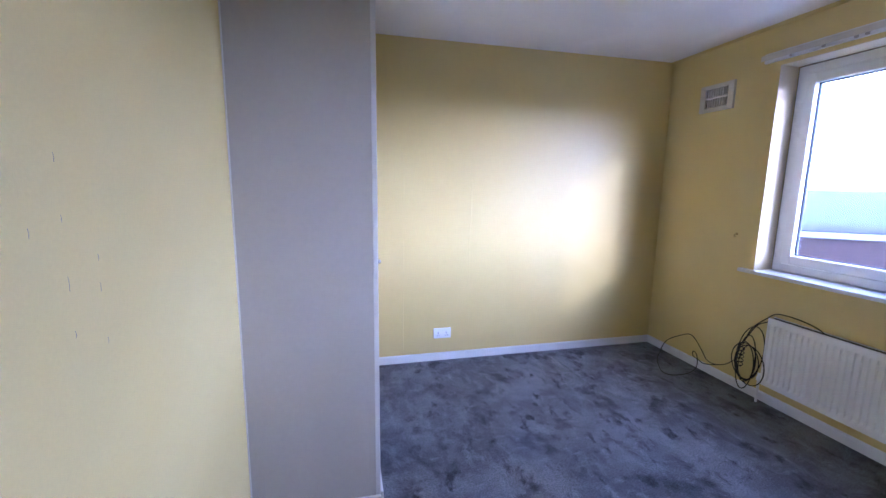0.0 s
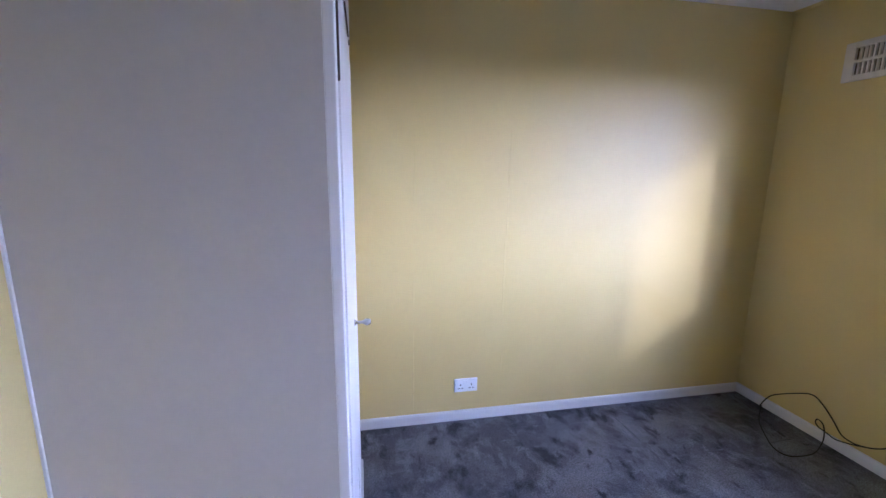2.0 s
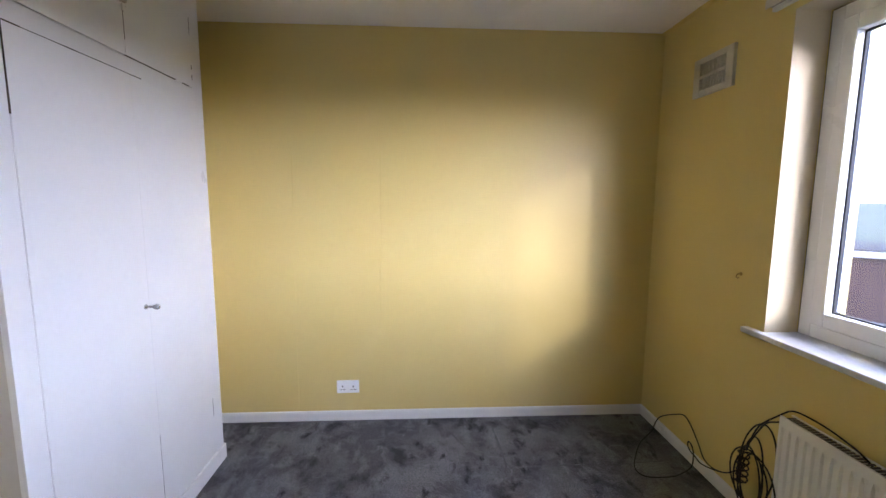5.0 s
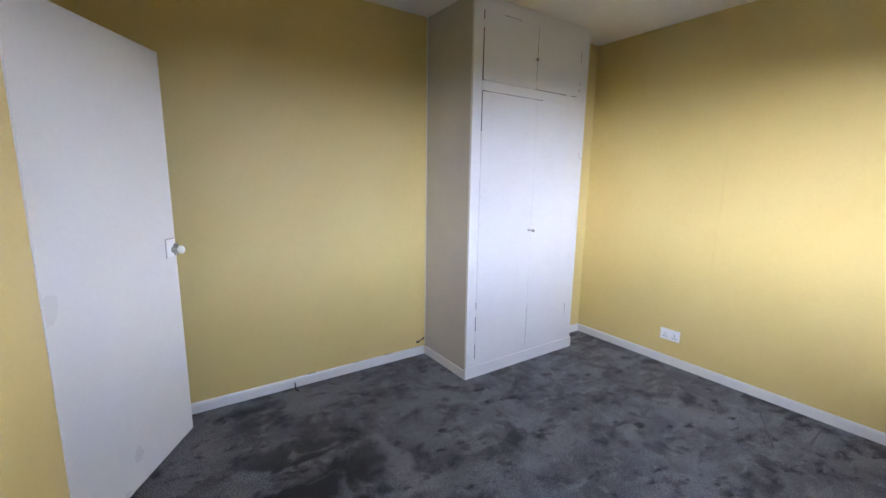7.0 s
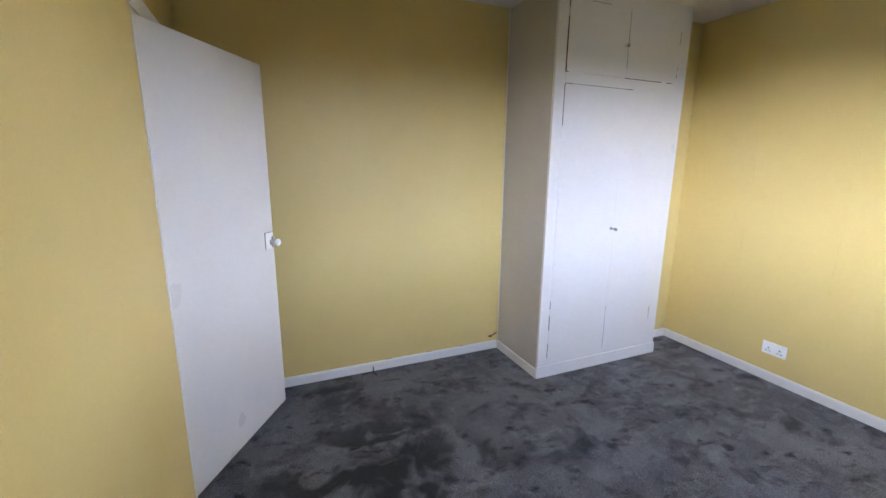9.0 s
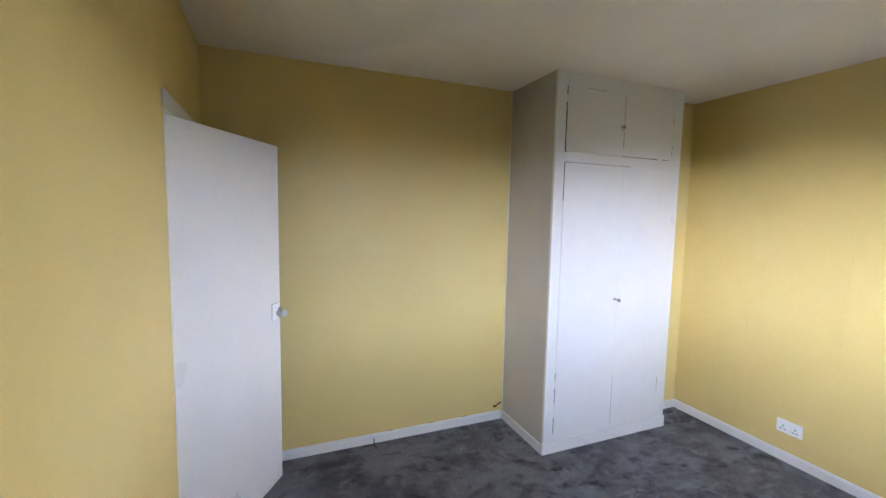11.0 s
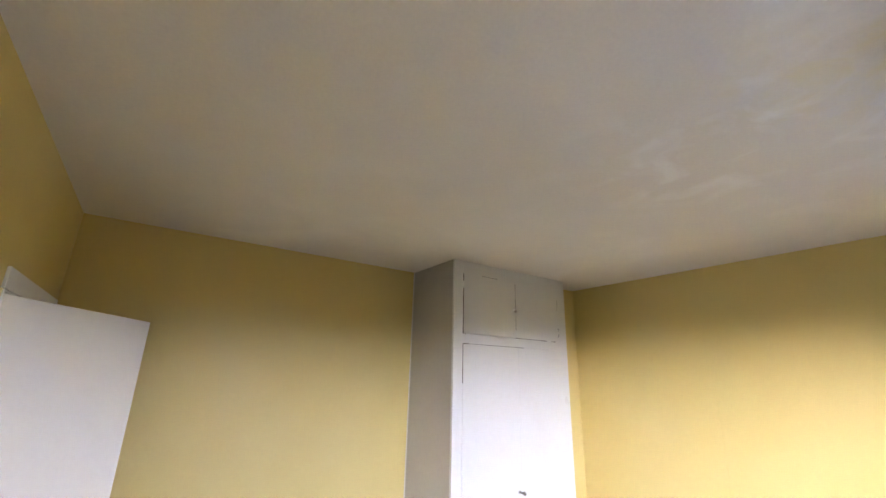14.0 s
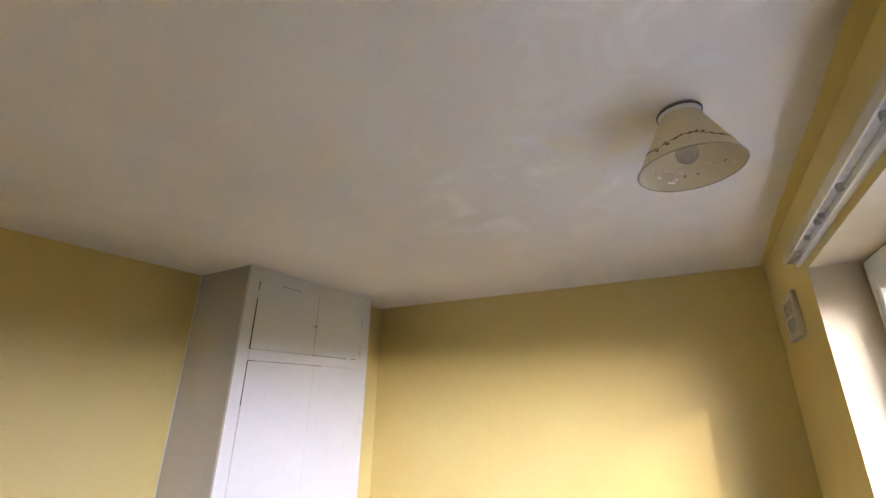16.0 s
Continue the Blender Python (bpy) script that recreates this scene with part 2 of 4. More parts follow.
def add_tube(bm, points, radius, seg=8, smooth_steps=6):
    """A tube along a smooth line through the points."""
    pts = [Vector(p) for p in points]
    line = []
    n = len(pts)
    for i in range(n - 1):
        p0, p1, p2, p3 = pts[max(i - 1, 0)], pts[i], pts[i + 1], pts[min(i + 2, n - 1)]
        for k in range(smooth_steps):
            t = k / smooth_steps
            line.append(0.5 * ((2 * p1) + (p2 - p0) * t + (2 * p0 - 5 * p1 + 4 * p2 - p3) * t * t + (3 * p1 - p0 - 3 * p2 + p3) * t ** 3))
    line.append(pts[-1])
    rings = []
    up = Vector((0.3, 0.2, 0.93))
    for i, p in enumerate(line):
        d = (line[min(i + 1, len(line) - 1)] - line[max(i - 1, 0)]).normalized()
        u = d.cross(up)
        if u.length < 1e-3:
            u = d.cross(Vector((1, 0, 0)))
        u.normalize()
        v = d.cross(u)
        rings.append([bm.verts.new(p + radius * (math.cos(2 * math.pi * k / seg) * u + math.sin(2 * math.pi * k / seg) * v)) for k in range(seg)])
    for a, b in zip(rings, rings[1:]):
        for k in range(seg):
            j = (k + 1) % seg
            bm.faces.new((a[k], a[j], b[j], b[k]))
    bm.faces.new(rings[0][::-1])
    bm.faces.new(rings[-1])
    return bm


def to_mesh(name, bm, material, smooth=False):
    bmesh.ops.recalc_face_normals(bm, faces=bm.faces)
    me = bpy.data.meshes.new(name)
    bm.to_mesh(me)
    bm.free()
    me.materials.append(material)
    if smooth:
        for p in me.polygons:
            p.use_smooth = True
    return me


def thing(name, at, label, category, group="", kind="", turn=0.0):
    ob = new(name)
    ob.matrix_world = pose(*at, 0, 0, turn)
    ob.empty_display_size = 0.05
    return tagged(ob, label, category, group, kind)


def origin_of(ob):
    p = Vector((0, 0, 0))
    while ob:
        p += ob.location
        ob = ob.parent
    return p


def part(name, bm, material, parent, label="", smooth=False, local=False):
    """One mesh under a thing or a part. The bmesh is in world coordinates unless local."""
    if not local:
        bmesh.ops.translate(bm, verts=bm.verts, vec=-origin_of(parent))
    ob = new(name, to_mesh(name, bm, material, smooth))
    ob.parent = parent
    return tagged(ob, label)


def solid(name, bm, material, label, category, kind="", group="", smooth=False):
    """A thing, or a piece of the setting, that is a single mesh."""
    ob = new(name, to_mesh(name, bm, material, smooth))
    return tagged(ob, label, category, group, kind)


# ---- the room: west wall x 0, north wall y 0 ----
EAST, SOUTH, H = 3.200, -3.51, 2.512
WIN_N, WIN_S, WIN_LO, WIN_HI = -0.937, -2.76, 0.878, 2.252
OUT = 3.575
DOOR_W, DOOR_E, DOOR_H = 0.042, 0.866, 1.995
CUP_X, CUP_S, CUP_N = 0.540, -1.490, -0.380
RET_X = 0.336

bm = box((-0.12, SOUTH - 0.1, -0.25), (EAST + 0.02, 0.02, 0.0))
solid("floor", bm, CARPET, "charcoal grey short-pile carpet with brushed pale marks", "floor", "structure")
bm = box((-0.12, -5.3, H), (OUT, 0.25, H + 0.2))
solid("ceiling", bm, CEIL, "off-white painted ceiling with patched and stained plaster", "ceiling", "structure")
bm = box((-0.12, 0.0, -0.25), (OUT, 0.25, H))
solid("wall_north", bm, YELLOW, "pale yellow painted wall", "wall", "structure")
bm = box((-0.12, -5.3, -0.25), (0.0, 0.0, H))
solid("wall_west", bm, YELLOW, "pale yellow painted wall", "wall", "structure")
bm = bmesh.new()
for lo, hi in (((EAST, WIN_N, -0.25), (OUT, 0.0, H)), ((EAST, -5.3, -0.25), (OUT, WIN_S, H)),
               ((EAST, WIN_S, -0.25), (OUT, WIN_N, WIN_LO)), ((EAST, WIN_S, WIN_HI), (OUT, WIN_N, H))):
    add_box(bm, lo, hi)
solid("wall_east", bm, YELLOW, "pale yellow painted window wall with a deep reveal", "wall", "structure")
bm = bmesh.new()
for lo, hi in (((0.0, SOUTH - 0.1, -0.25), (DOOR_W, SOUTH, H)), ((DOOR_E, SOUTH - 0.1, -0.25), (EAST, SOUTH, H)),
               ((DOOR_W, SOUTH - 0.1, DOOR_H), (DOOR_E, SOUTH, H))):
    add_box(bm, lo, hi)
solid("wall_south", bm, YELLOW, "pale yellow painted wall with the doorway", "wall", "structure")
bm = box((0.0, CUP_N + 0.004, 0.0), (RET_X, 0.0, H))
solid("wall_return", bm, YELLOW, "narrow yellow painted boxed-in return beside the cupboard", "wall", "structure")
# landing beyond the doorway
bm = box((-0.12, -5.3, -0.25), (EAST, SOUTH - 0.1, -0.004))
solid("floor_landing", bm, CARPET, "charcoal carpet of the landing", "floor", "structure")
bm = box((-0.12, -5.4, -0.25), (OUT, -5.3, H))
solid("wall_landing", bm, YELLOW, "plain painted landing wall", "wall", "structure")



def ragged_edge(name, length_from, length_to, width, seed):
    """Wall paint brushed unevenly onto the ceiling's edge along the east wall."""
    rnd = random.Random(seed)
    bm = bmesh.new()
    y, prev = length_from, None
    w = width
    while y > length_to:
        w = max(0.004, min(width * 2.2, w + rnd.uniform(-0.0022, 0.0022)))
        row = [bm.verts.new((EAST, y, H - 0.0005)), bm.verts.new((EAST - w, y, H - 0.0005)), bm.verts.new((EAST - w, y, H + 0.001)), bm.verts.new((EAST, y, H - 0.012))]
        if prev:
            bm.faces.new((prev[0], prev[1], row[1], row[0]))
            bm.faces.new((prev[1], prev[2], row[2], row[1]))
            bm.faces.new((prev[3], prev[1], row[1], row[3]))
        prev = row
        y -= rnd.uniform(0.012, 0.035)
    return solid(name, bm, YELLOW, "uneven brushed edge of yellow paint along the ceiling", "paint edge", "structure")


ragged_edge("trim_paint_edge_east", -0.002, SOUTH + 0.002, 0.022, 3)

# ---- skirting ----
def skirting(name, lo, hi, axis, face):
    """A board with a rounded top front edge along an axis; face: the side that faces the room."""
    bm = bmesh.new()
    t, h = 0.014, 0.064
    prof = [(0, 0), (t, 0), (t, h - 0.012), (t - 0.004, h - 0.003), (t - 0.009, h), (0, h)]
    ends = []
    for s in (lo, hi):
        ring = []
        for d, z in prof:
            p = (s, face[1] + d * face[0], z) if axis == "x" else (face[1] + d * face[0], s, z)
            ring.append(bm.verts.new(p))
        ends.append(ring)
    n = len(prof)
    for i in range(n):
        j = (i + 1) % n
        bm.faces.new((ends[0][i], ends[0][j], ends[1][j], ends[1][i]))
    bm.faces.new(ends[0][::-1])
    bm.faces.new(ends[1])
    return solid(name, bm, GLOSS, "white gloss-painted skirting board", "skirting board", "structure")


skirting("baseboard_north", RET_X, EAST - 0.0145, "x", (-1, 0.0))
skirting("baseboard_west", SOUTH, CUP_S - 0.0145, "y", (1, 0.0))
skirting("baseboard_east", SOUTH + 0.0145, 0.0, "y", (-1, EAST))
skirting("baseboard_south", DOOR_E + 0.06, EAST, "x", (1, SOUTH))
skirting("baseboard_return", CUP_N + 0.005, -0.0145, "y", (1, RET_X))

# ---- built-in cupboard ----
cupboard = thing("cupboard", (CUP_X / 2, (CUP_S + CUP_N) / 2, 0), "tall built-in white painted cupboard with worn door edges", "cupboard")
# the panels' shade is in their darker paint colour
part("side_panel", box((0.002, CUP_S, 0.0), (CUP_X - 0.02, CUP_S + 0.02, H - 0.002), 0.001), CUPSIDE, cupboard, "white side panel with its shade put into the paint colour")
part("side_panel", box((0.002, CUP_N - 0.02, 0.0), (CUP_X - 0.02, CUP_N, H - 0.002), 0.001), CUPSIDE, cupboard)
FY0, FY1, FY2 = -1.412, -0.918, -0.478
FX = CUP_X - 0.02
for lo, hi in (((FX, CUP_S, 0.0), (CUP_X, FY0 - 0.003, H - 0.002)), ((FX, FY2 + 0.003, 0.0), (CUP_X, CUP_N, H - 0.002))):
    part("stile", box(lo, hi, 0.002), GLOSS, cupboard)
for z0, z1 in ((0.0, 0.127), (1.948, 2.012), (2.423, H - 0.002)):
    part("rail", box((FX, FY0 - 0.003, z0), (CUP_X, FY2 + 0.003, z1), 0.0015), GLOSS, cupboard)
part("back_board", box((FX - 0.03, FY0 - 0.02, 0.1), (FX - 0.022, FY2 + 0.02, 2.45)), GAP, cupboard, "dark inside seen through the door gaps")


def cupboard_door(y0, y1, z0, z1):
    return part("cupboard_door", box((FX, y0, z0), (CUP_X + 0.004, y1, z1), 0.0015), GLOSS, cupboard)


low_l = cupboard_door(FY0 - 0.002, FY1, 0.128, 1.9465)
low_r = cupboard_door(FY1, FY2 + 0.002, 0.128, 1.9465)
up_l = cupboard_door(FY0 - 0.002, FY1 - 0.0165, 2.0135, 2.4215)
up_r = cupboard_door(FY1 - 0.0153, FY2 + 0.002, 2.0135, 2.4215)


def crack(owner, y0, z0, y1, z1, wide=0.003):
    """A dark open joint where the paint has cracked along a door's edge, in uneven lengths."""
    rnd = random.Random(int((y0 + 9) * 1000 + z0 * 77))
    bm = bmesh.new()
    n = max(3, int(math.hypot(y1 - y0, z1 - z0) / 0.05))
    for i in range(n):
        if rnd.random() < 0.12:
            continue
        w = wide * rnd.uniform(0.35, 1.1) / 2
        ya, za = y0 + (y1 - y0) * i / n, z0 + (z1 - z0) * i / n
        yb, zb = y0 + (y1 - y0) * (i + 1) / n, z0 + (z1 - z0) * (i + 1) / n
        if abs(z1 - z0) > abs(y1 - y0):
            add_box(bm, (CUP_X - 0.004, ya - w, za), (CUP_X + 0.0046, yb + w, zb))
        else:
            add_box(bm, (CUP_X - 0.004, ya, za - w), (CUP_X + 0.0046, yb, zb + w))
    tagged(part("open_joint", bm, GAP, owner, "dark cracked joint in the paint"), kind="stuff")


crack(up_l, FY0 - 0.003, 2.012, FY0 - 0.003, 2.42, 0.005)
crack(up_l, FY0 - 0.003, 2.013, FY0 + 0.03, 2.013, 0.003)
crack(up_l, -1.25, 2.422, -1.10, 2.422, 0.003)
crack(up_r, FY1 - 0.016, 2.015, FY1 - 0.016, 2.41, 0.003)
crack(up_r, FY1 - 0.02, 2.013, FY2 - 0.03, 2.013, 0.004)
crack(up_r, FY2 + 0.003, 2.05, FY2 + 0.003, 2.12, 0.005)
crack(up_r, FY2 + 0.003, 2.26, FY2 + 0.003, 2.34, 0.004)
crack(low_l, FY0, 1.947, FY1 + 0.06, 1.947, 0.004)
crack(low_l, FY0 - 0.003, 1.70, FY0 - 0.003, 1.945, 0.002)
crack(low_l, FY0 - 0.003, 0.14, FY0 - 0.003, 0.55, 0.0015)
crack(low_r, FY1, 0.13, FY1, 0.46, 0.0018)
crack(low_r, FY2 + 0.003, 0.30, FY2 + 0.003, 0.40, 0.003)
bm = add_lathe(bmesh.new(), [(0.0, 0.0), (0.011, 0.0), (0.011, 0.003), (0.005, 0.008), (0.005, 0.030), (0.010, 0.036), (0.0125, 0.046), (0.009, 0.054), (0.0, 0.057)],
               (CUP_X + 0.003, -0.940, 1.03), "X", 20)
part("knob", bm, CHROME, low_l, "small worn chrome knob", True)
bm = add_lathe(bmesh.new(), [(0.0, 0.0), (0.009, 0.0), (0.006, 0.006), (0.006, 0.012), (0.011, 0.017), (0.011, 0.024), (0.0, 0.028)], (CUP_X + 0.003, -0.950, 2.205), "X", 18)
part("knob", bm, CUPSIDE, up_l, "small painted knob", True)
bm = box((CUP_X - 0.001, -0.965, 2.195), (CUP_X + 0.008, -0.910, 2.22), 0.003)
add_box(bm, (CUP_X + 0.002, -0.943, 2.173), (CUP_X + 0.012, -0.931, 2.227), 0.003)
part("catch", bm, GLOSS, up_l, "white overpainted turn catch")


def cupboard_skirting():
    bm = bmesh.new()
    add_box(bm, (CUP_X, CUP_S - 0.014, 0.0), (CUP_X + 0.012, CUP_N + 0.004, 0.085), 0.003)
    part("plinth_board", bm, GLOSS, cupboard)
    part("plinth_board", box((0.0145, CUP_S - 0.014, 0.0), (CUP_X, CUP_S, 0.064), 0.003), GLOSS, cupboard)
    bm = bmesh.new()
    add_box(bm, (0.0005, CUP_S - 0.005, 0.072), (0.006, CUP_S, H - 0.003), 0.001)
    part("corner_bead", bm, GLOSS, cupboard, "thin white corner bead")


cupboard_skirting()

# ---- door ----
DARK_MARK = surface("dark_mark_paint", (0.34, 0.31, 0.27), (0.26, 0.24, 0.21), rough=0.7, big=30, fine=120)
door = thing("door_1", (0.838, SOUTH + 0.004, 0.0), "white painted door, flush inside and panelled outside, standing ajar", "door", kind="structure")
ANG = math.degrees(math.atan2(-3.115 - (SOUTH + 0.004), 0.184 - 0.838))
door.matrix_world = pose(0.838, SOUTH + 0.004, 0.0, 0, 0, ANG)
LEAF = 0.765

leaf = part("leaf", box((-0.003, 0.0, 0.012), (LEAF, 0.028, 1.962), 0.002), GLOSS, door, "flush white leaf", local=True)
for x0, x1 in ((0.006, 0.105), (LEAF - 0.1, LEAF)):
    part("stile", box((x0, 0.028, 0.012), (x1, 0.040, 1.962), 0.002), GLOSS, leaf, local=True)
for z0, z1 in ((0.012, 0.20), (0.62, 0.72), (1.10, 1.22), (1.50, 1.60), (1.862, 1.962)):
    part("rail", box((0.105, 0.028, z0), (LEAF - 0.1, 0.040, z1), 0.002), GLOSS, leaf, local=True)
part("latch_plate", box((LEAF - 0.085, -0.006, 0.985), (LEAF - 0.010, 0.0, 1.075), 0.002), PLASTIC, leaf, "white painted rim latch plate", local=True)
# thin dark plate that shows as an outline round the latch plate
part("latch_outline", box((LEAF - 0.0862, -0.003, 0.984), (LEAF - 0.007, 0.0005, 1.078), 0.001), DARK_MARK, leaf, "thin dark outline round the latch plate", local=True)
KNOB_AT = (LEAF - 0.035, -0.006, 1.02)
part("knob_neck", add_lathe(bmesh.new(), [(0.0, 0.0), (0.016, 0.0), (0.016, -0.004), (0.010, -0.007), (0.010, -0.026), (0.0, -0.026)], KNOB_AT, "Y", 20), CHROME, leaf, "dull metal knob neck", True, local=True)
part("door_knob", add_lathe(bmesh.new(), [(0.0, -0.0265), (0.013, -0.0265), (0.019, -0.033), (0.021, -0.041), (0.018, -0.049), (0.0, -0.053)], KNOB_AT, "Y", 24), PLASTIC, leaf, "round off-white door knob", True, local=True)
part("keep", box((LEAF - 0.03, -0.014, 0.99), (LEAF - 0.002, -0.006, 1.05), 0.002), CHROME, leaf, "worn metal latch", local=True)
frame_1 = thing("door_frame", ((DOOR_W + DOOR_E) / 2, SOUTH - 0.05, 0), "white gloss-painted door lining", "door frame", kind="structure")
part("jamb", box((DOOR_W, SOUTH - 0.1, -0.004), (DOOR_W + 0.024, SOUTH + 0.003, DOOR_H), 0.002), GLOSS, frame_1)
part("jamb", box((DOOR_E - 0.024, SOUTH - 0.1, -0.004), (DOOR_E, SOUTH + 0.003, DOOR_H), 0.002), GLOSS, frame_1)
part("head", box((DOOR_W + 0.024, SOUTH - 0.1, DOOR_H - 0.024), (DOOR_E - 0.024, SOUTH - 0.001, DOOR_H), 0.002), GLOSS, frame_1)
part("architrave", box((DOOR_W, SOUTH, DOOR_H - 0.02), (DOOR_E + 0.03, SOUTH + 0.010, DOOR_H + 0.05), 0.003), GLOSS, frame_1, "white head architrave")

# ---- window ----
SILL = surface("worn_white_board", (0.64, 0.63, 0.62), (0.58, 0.57, 0.55), rough=0.45, big=5, fine=60, fine_amt=0.08, bump=0.04)
WX = 3.350
GX = WX + 0.030
window = thing("window_1", (WX + 0.035, (WIN_N + WIN_S) / 2, WIN_LO), "large white plastic-framed window with one clear pane", "window", kind="structure")
FN, FS, FLO, FHI = WIN_N - 0.008, WIN_S + 0.008, WIN_LO + 0.0125, WIN_HI - 0.008


def ring(name, x0, x1, ys, yn, zl, zh, wide, bevel, material, label=""):
    """Four bars round an opening, butted end to end."""
    for lo, hi in (((x0, ys, zl), (x1, ys + wide, zh)), ((x0, yn - wide, zl), (x1, yn, zh)),
                   ((x0, ys + wide, zl), (x1, yn - wide, zl + wide)), ((x0, ys + wide, zh - wide), (x1, yn - wide, zh))):
        part(name, box(lo, hi, bevel), material, window, label)


f, s_, g = 0.054, 0.062, 0.006
ring("window_frame", WX, WX + 0.07, FS, FN, FLO, FHI, f, 0.004, UPVC)
SN, SS, SLO, SHI = FN - f - 0.003, FS + f + 0.003, FLO + f + 0.003, FHI - f - 0.003
ring("sash", WX - 0.012, WX + 0.054, SS, SN, SLO, SHI, s_, 0.007, UPVC)
ring("gasket", WX + 0.022, WX + 0.038, SS + s_, SN - s_, SLO + s_, SHI - s_, g, 0.0, BLACK, "black rubber glazing gasket")
pane = part("pane", box((GX, SS + s_ + 0.001, SLO + s_ + 0.001), (GX + 0.004, SN - s_ - 0.001, SHI - s_ - 0.001)), GLASS, window, "glass pane tinted to dim the outdoor view, with added haze")
pane.visible_shadow = False
SEALANT = surface("mouldy_sealant", (0.16, 0.14, 0.11), (0.34, 0.31, 0.26), rough=0.8, big=14, fine=60, fine_amt=0.3)
for lo, hi in (((WX + 0.004, FN, FLO), (WX + 0.06, WIN_N - 0.0025, FHI)), ((WX + 0.004, WIN_S + 0.0025, FLO), (WX + 0.06, FS, FHI)),
               ((WX + 0.004, FS, FHI), (WX + 0.06, FN, WIN_HI - 0.0025))):
    part("sealant", box(lo, hi), SEALANT, window, "dark mouldy sealant round the frame")
bm = bmesh.new()
add_box(bm, (EAST - 0.035, WIN_S - 0.09, WIN_LO - 0.014), (EAST, WIN_N + 0.094, WIN_LO + 0.012), 0.005)
add_box(bm, (EAST - 0.006, WIN_S + 0.001, WIN_LO + 0.0005), (WX + 0.02, WIN_N - 0.001, WIN_LO + 0.0115))
part("window_sill", bm, SILL, window, "white window board with a rounded nose")
part("outer_sill", box((WX + 0.071, WIN_S + 0.002, WIN_LO + 0.001), (OUT + 0.04, WIN_N - 0.002, WIN_LO + 0.02), 0.004), UPVC, window)

# reveal plaster, painted cream
REVEAL = surface("cream_reveal", (0.60, 0.50, 0.33), (0.56, 0.465, 0.30), rough=0.6, big=3, fine=80, fine_amt=0.05, bump=0.1)
bm = bmesh.new()
add_box(bm, (EAST - 0.001, WIN_N - 0.0025, WIN_LO + 0.013), (WX - 0.0005, WIN_N, WIN_HI))
add_box(bm, (EAST - 0.001, WIN_S, WIN_LO + 0.013), (WX - 0.0005, WIN_S + 0.0025, WIN_HI))
add_box(bm, (EAST - 0.001, WIN_S + 0.0025, WIN_HI - 0.0025), (WX - 0.0005, WIN_N - 0.0025, WIN_HI))
solid("trim_reveal", bm, REVEAL, "cream painted plaster lining of the window reveal", "window reveal", "structure")


# ---- curtain track ----
DUSTY = surface("dusty_plastic", (0.36, 0.33, 0.29), (0.48, 0.45, 0.40), rough=0.8, big=25, fine=90, fine_amt=0.2)


def curtain_track():
    y0, y1, z = -0.838, -2.86, 2.310
    tr = thing("curtain_track", (EAST, (y0 + y1) / 2, z), "white plastic curtain track with a few old gliders", "curtain track")
    part("batten", box((EAST - 0.02, y1, z - 0.03), (EAST, y0, z + 0.03), 0.002), GLOSS, tr, "white painted wooden batten")
    bm = box((EAST - 0.052, y1, z + 0.006), (EAST - 0.02, y0, z + 0.014), 0.001)
    add_box(bm, (EAST - 0.052, y1, z - 0.02), (EAST - 0.046, y0, z + 0.006), 0.001)
    part("rail", bm, VENT, tr)
    part("groove", box((EAST - 0.043, y1, z - 0.012), (EAST - 0.0205, y0, z - 0.004)), DUSTY, tr, "grey dusty slot of the track")
    for y in (-1.02, -1.2, -1.36, -1.41, -1.62, -1.95, -2.3, -2.6):
        bm = box((EAST - 0.04, y - 0.008, z - 0.030), (EAST - 0.026, y + 0.008, z - 0.012), 0.002)
        part("glider", bm, DUSTY, tr)


curtain_track()


